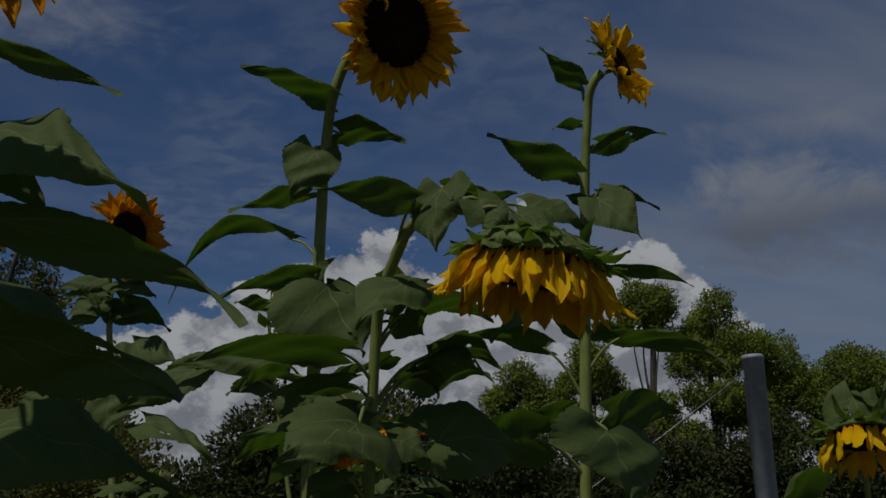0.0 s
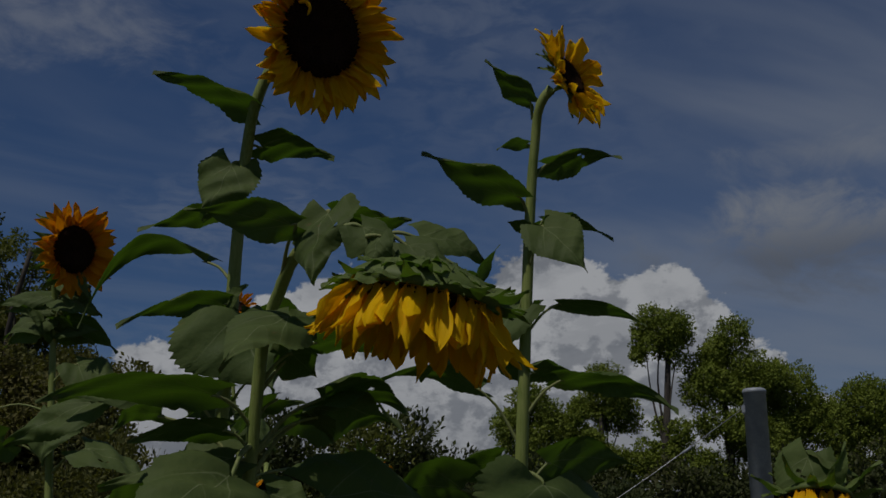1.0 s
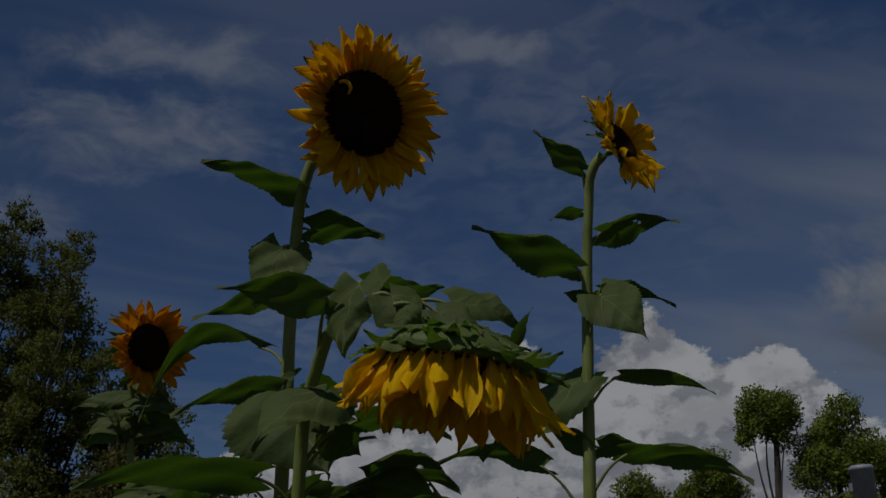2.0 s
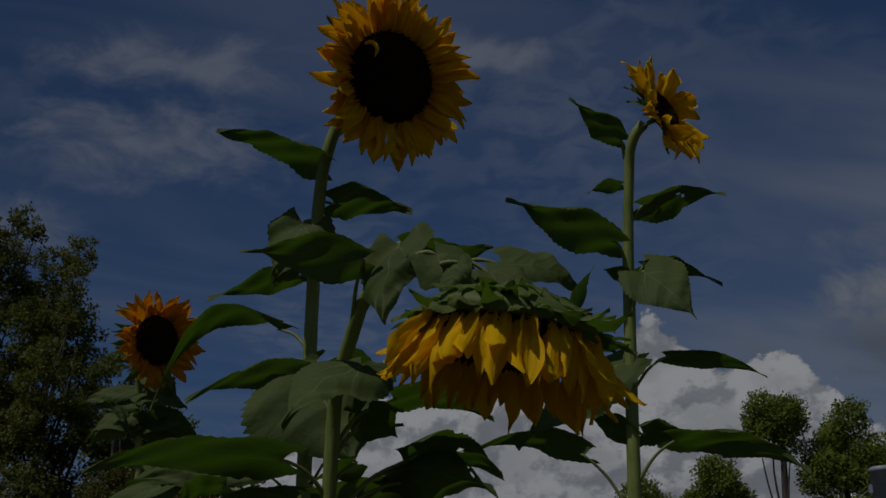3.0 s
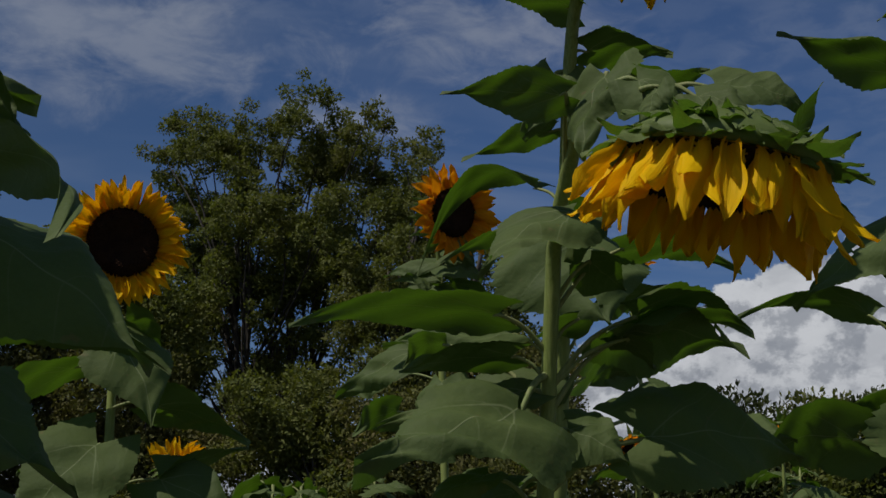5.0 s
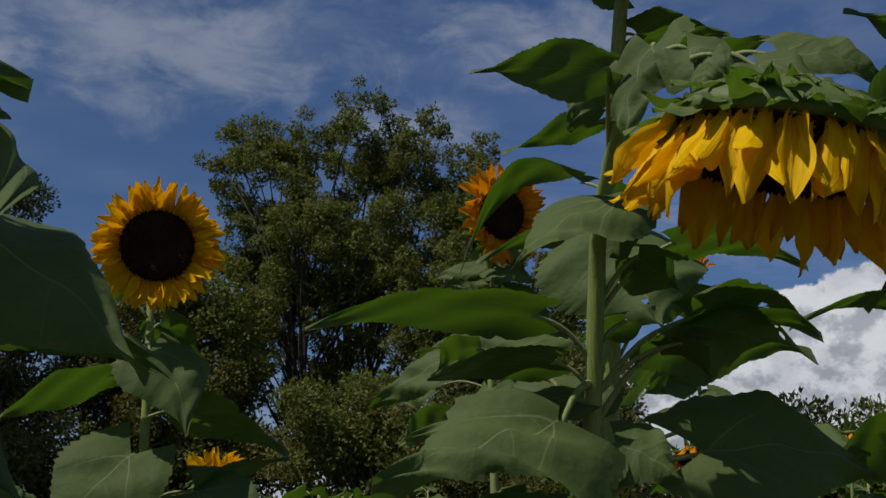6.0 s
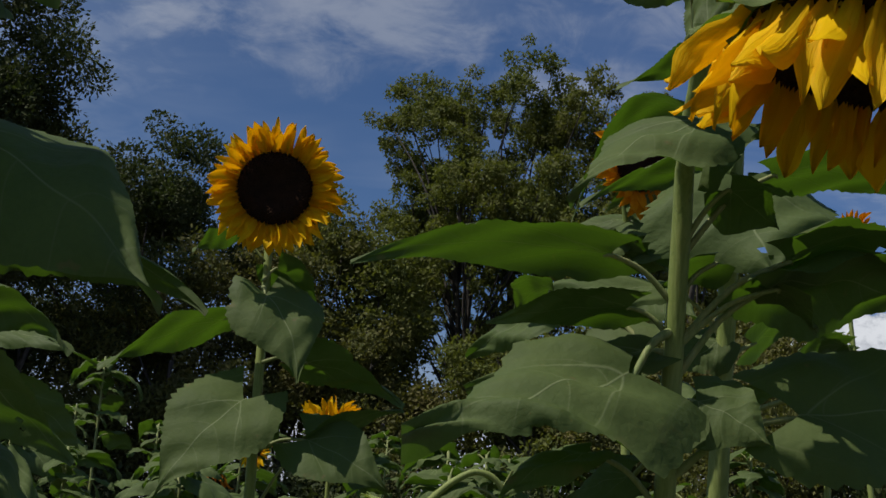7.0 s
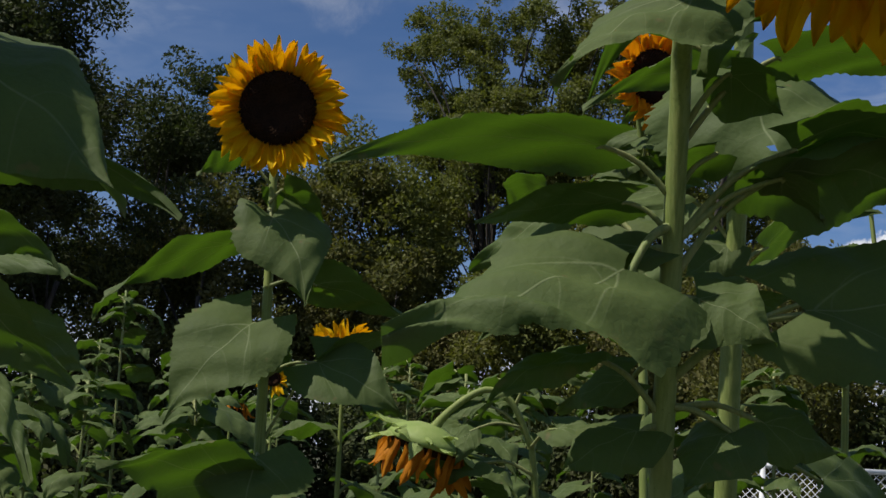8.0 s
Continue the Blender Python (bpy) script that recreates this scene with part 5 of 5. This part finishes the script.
def clipped_trees():
    """Upright evergreen trees, cut back hard and sprouting in dense round tufts."""
    rows = (
        ((4.85, 29.6), ((0.05, 0, 7.35, 0.72), (-0.35, 0, 6.95, 0.5), (0.40, 0, 6.9, 0.5), (0.1, 0, 4.7, 0.6), (-0.5, 0.2, 4.2, 0.6), (0.5, -0.1, 4.0, 0.6))),
        ((6.55, 29.8), ((0.1, 0, 6.75, 0.85), (-0.5, 0, 6.1, 0.8), (0.65, 0, 5.9, 0.8), (0.0, 0, 5.0, 0.9), (0.5, 0, 4.5, 0.8), (-0.4, 0, 3.7, 0.7))),
        ((7.95, 30.2), ((0.0, 0, 6.0, 0.75), (0.3, 0, 5.4, 0.7), (-0.3, 0, 5.0, 0.7), (0.1, 0, 4.2, 0.8), (-0.2, 0, 3.4, 0.8))),
        ((9.8, 30.3), ((0.0, 0, 5.45, 0.85), (-0.8, 0, 4.9, 0.75), (0.8, 0, 5.2, 0.8), (0.1, 0, 4.4, 0.9), (-0.6, 0, 3.8, 0.8), (0.9, 0, 3.9, 0.9))),
        ((3.4, 30.0), ((0.0, 0, 5.85, 0.75), (0.45, 0, 5.3, 0.65), (-0.35, 0, 5.2, 0.6), (0.0, 0, 4.5, 0.8), (0.3, 0, 3.7, 0.8))),
        ((1.75, 30.2), ((0.0, 0, 5.5, 0.7), (-0.5, 0, 5.0, 0.6), (0.5, 0, 4.9, 0.65), (0.0, 0, 4.2, 0.8), (-0.4, 0, 3.4, 0.8))),
        ((12.2, 30.5), ((0.0, 0, 5.2, 0.9), (-0.8, 0, 4.6, 0.8), (0.8, 0, 4.9, 0.8), (0.1, 0, 4.0, 0.9), (0.6, 0, 3.2, 0.9))),
    )
    for n, ((x, y), knobs) in enumerate(rows):
        rng = random.Random(90 + n)
        c, r = [], []
        for kx, ky, kz, kr in knobs:
            for _ in range(9):
                d = Vector((rng.gauss(0, 1), rng.gauss(0, 1), rng.gauss(0, 1))).normalized() * kr * 0.62
                c.append((x + kx + d.x, y + ky + d.y, kz + d.z))
                r.append(kr * rng.uniform(0.38, 0.58))
        tree("tree", "upright clipped evergreen tree with dense bright green tufts", (x, y, 0), max(k[2] for k in knobs) - 0.5, 0.15, c, r, 6000, 0.078, FOLIAGE_BRIGHT, 95 + n, 0.2, flat=0.95, face=0.75, limbs=([(x + k[0], y + k[1], k[2]) for k in knobs], [k[3] for k in knobs]))
    for n, x in enumerate((0.2, 1.9, 3.6, 5.3, 7.0, 8.7, 10.4, 12.1)):
        c, r = tufts((x, 27.2, 2.1), (1.4, 0.8, 1.9), 40, 0.6, 371 + n, 0.15)
        tree("shrub", "tall dark green shrub before the clipped trees", (x, 27.2, 0), 1.8, 0.07, c, r, 1500, 0.12, FOLIAGE_DARK, 381 + n, category="shrub", forks=2, face=0.5, group="shrubs under the trees")
    for n, x in enumerate((1.2, 3.0, 4.8, 6.6, 8.4, 10.2, 12.0)):
        c, r = tufts((x, 29.0, 1.7), (1.2, 0.8, 1.6), 22, 0.6, 171 + n, 0.2)
        tree("shrub", "dense dark green shrub at the foot of the clipped trees", (x, 29.0, 0), 1.6, 0.07, c, r, 1500, 0.13, FOLIAGE_DARK, 181 + n, category="shrub", forks=2, face=0.5, group="shrubs under the trees")


clipped_trees()


def far_shrubs():
    for n, (x, y, top, wide, mat) in enumerate(((-1.4, 16.2, 4.0, 0.9, FOLIAGE_TALL), (-2.35, 15.8, 3.95, 0.8, FOLIAGE_DARK), (-0.6, 16.5, 3.9, 0.9, FOLIAGE_DARK), (0.9, 16.4, 3.2, 1.0, FOLIAGE_DARK), (-3.0, 16.0, 3.4, 1.1, FOLIAGE_DARK), (-4.6, 15.6, 3.9, 1.2, FOLIAGE_BROWN), (2.2, 16.8, 2.8, 0.9, FOLIAGE_DARK))):
        c, r = tufts((x, y, top * 0.55), (wide, wide * 0.8, top * 0.44), 46, 0.42, 121 + n, 0.3, 0.5)
        tree("shrub", "feathery green shrub with open upright twigs", (x, y, 0), top * 0.7, 0.05, c, r, 2600, 0.080, mat, 131 + n, 0.5, "shrub", 3, group="feathery shrubs")


far_shrubs()


# ---- post, wire and fence ----
def steel_post(foot, height, radius, label):
    ob = thing("fence_post", foot, label, "post", "steel posts")
    n, verts, faces = 20, [], []
    rings = ((1.0, 0.0), (1.0, height - 0.02), (1.06, height - 0.018), (1.06, height), (0.9, height + 0.012), (0.0, height + 0.016))
    for r, z in rings:
        for i in range(n):
            a = 2 * math.pi * i / n
            verts.append((radius * r * math.cos(a), radius * r * math.sin(a), z))
    for k in range(len(rings) - 1):
        for i in range(n):
            faces.append((k * n + i, k * n + (i + 1) % n, (k + 1) * n + (i + 1) % n, (k + 1) * n + i))
    part("shaft", mesh("shaft", verts, faces, STEEL), ob)
    return ob


def post_and_wire():
    post = steel_post((2.10, 8.40, 0), 2.76, 0.075, "grey galvanised steel post with a wire bracket")
    bm = bmesh.new()
    bmesh.ops.create_cube(bm, size=1.0, matrix=Matrix.Translation((-0.082, -0.01, 2.635)) @ Matrix.Diagonal((0.022, 0.035, 0.06, 1)))
    bmesh.ops.bevel(bm, geom=bm.edges[:], offset=0.006, segments=2, affect="EDGES")
    me = bpy.data.meshes.new("bracket")
    bm.to_mesh(me)
    bm.free()
    me.materials.append(STEEL)
    part("bracket", me, post)
    v, f = tube([(2.0, 8.39, 2.63), (1.4, 8.45, 2.22), (0.6, 8.55, 1.70), (-0.6, 8.7, 0.95)], [0.0028] * 4, 6)
    stay = new("stay_wire", mesh("stay_wire", v, f, WIRE))
    tagged(stay, "thin steel stay wire running down from the post", "wire")
    v, f = tube([(1.66, 8.42, 2.392), (1.60, 8.425, 2.352)], [0.009, 0.009], 8)
    part("wire_clamp", mesh("wire_clamp", v, f, STEEL), stay)


post_and_wire()


def chain_fence():
    ob = thing("chain_link_fence", (-2.9, 9.9, 0), "white painted chain-link fence behind the field", "fence")
    ux, uy = 0.83, 0.56
    first, last, top = -0.5, 1.1, 1.58

    def place(s, z):
        return np.array((ux * s, uy * s, z))

    for s in (0.0, 1.1):
        v, f = tube([place(s, 0), place(s, top + 0.03)], [0.022, 0.022], 10)
        part("post", mesh("post", v, f, FENCE_PAINT), ob)
    for z in (top, 0.12):
        v, f = tube([place(-0.5, z), place(1.1, z)], [0.02, 0.02], 10)
        part("rail", mesh("rail", v, f, FENCE_PAINT), ob)
    verts, faces, pitch = [], [], 0.06
    for k in range(int((last - first + top) / pitch)):
        for sign in (1, -1):
            s0 = first - top + k * pitch if sign > 0 else first + k * pitch
            lo, hi = (max(s0, first), min(s0 + top - 0.12, last)) if sign > 0 else (max(s0 - top + 0.12, first), min(s0, last))
            if hi - lo < 0.05:
                continue
            za, zb = ((lo - s0) + 0.12, (hi - s0) + 0.12) if sign > 0 else ((s0 - lo) + 0.12, (s0 - hi) + 0.12)
            v, f = tube([place(lo, za), place(hi, zb)], [0.0035, 0.0035], 4)
            n = len(verts)
            verts += v
            faces += [tuple(i + n for i in q) for q in f]
    tagged(part("wire_mesh", mesh("wire_mesh", verts, faces, FENCE_PAINT), ob), "", "", "", "stuff")


chain_fence()


# ---- the rest of the field ----
def rest_of_field():
    limp = spare_flower((0.80, 2.42, 0), 1.67, "sunflower with nodding yellow head and limp leaf", True, 3, 0.20, 10, (-0.1, -0.30, -0.95), 0.060, 0.070, 56, nod=0.3, droop=0.3, lean=Vector((0.0, -0.01, 0)))
    leaf(limp, (0.80, 2.40, 1.70), (0.765, 2.325, 1.766), (0.712, 2.318, 1.655), (-0.45, -0.85, 0.25), 0.105, 0.03)
    leaf(limp, (0.80, 2.40, 1.70), (0.785, 2.330, 1.768), (0.845, 2.300, 1.715), (0.5, -0.4, 0.75), 0.060, 0.05)
    spare_flower((-0.22, 4.95, 0), 1.95, "sunflower with ragged orange-yellow head among leaves", True, 7, 0.24, 10, (0.1, -0.30, -0.90), 0.055, 0.07, 30, PETAL_ORANGE, droop=0.3)
    spare_flower((-0.26, 3.05, 0), 1.75, "low sunflower with nodding orange head", True, 8, 0.20, 8, (0.1, -0.5, -0.8), 0.030, 0.046, 40, PETAL_ORANGE, nod=0.3, droop=0.3)
    spare_flower((-1.60, 3.40, 0), 1.725, "yellow sunflower tilted up behind a leaf", True, 11, 0.2, 9, (0.12, -0.25, 0.95), 0.036, 0.070, 52, lean=Vector((-0.01, -0.03, 0)))
    spare_flower((-3.62, 5.03, 0), 1.66, "faded sunflower with ragged orange petals", True, 12, 0.15, 10, (0.3, -0.3, -0.9), 0.070, 0.062, 50, PETAL_WITHERED, nod=0.3, droop=0.3)
    spare_flower((-3.10, 4.75, 0), 1.75, "small yellow sunflower among lower plants", True, 13, 0.17, 12, (0.6, -0.8, 0.0), 0.035, 0.05, 14)
    spots = ((-5.1, 5.7, 2.35), (-4.3, 5.4, 1.95), (-4.9, 6.6, 2.1), (-3.4, 5.9, 1.95), (-2.7, 6.2, 1.9), (-4.0, 6.9, 2.05), (-2.2, 5.2, 1.85), (-2.9, 4.1, 1.72), (-3.6, 4.2, 1.75), (-1.9, 4.4, 1.8),
             (-1.4, 5.9, 1.95), (0.5, 5.2, 1.68), (1.1, 4.2, 1.58), (1.6, 5.4, 1.68), (-0.1, 3.9, 1.66), (-0.7, 3.6, 1.66), (0.7, 3.4, 1.52), (1.6, 3.6, 1.52), (-2.3, 3.6, 1.68), (-0.4, 6.6, 2.0), (-3.0, 7.4, 2.05), (-5.6, 7.6, 2.2), (-6.2, 6.4, 2.15),
             (-2.5, 3.0, 1.62), (-3.1, 3.3, 1.66), (-4.2, 4.4, 1.8), (-5.0, 4.9, 2.0), (-1.6, 3.9, 1.7), (0.2, 3.1, 1.55), (1.2, 3.0, 1.45))
    for n, (x, y, h) in enumerate(spots):
        spare_flower((x, y, 0), h, "leafy green sunflower plant without a bloom", False, 200 + n, 0.22, 18)


rest_of_field()
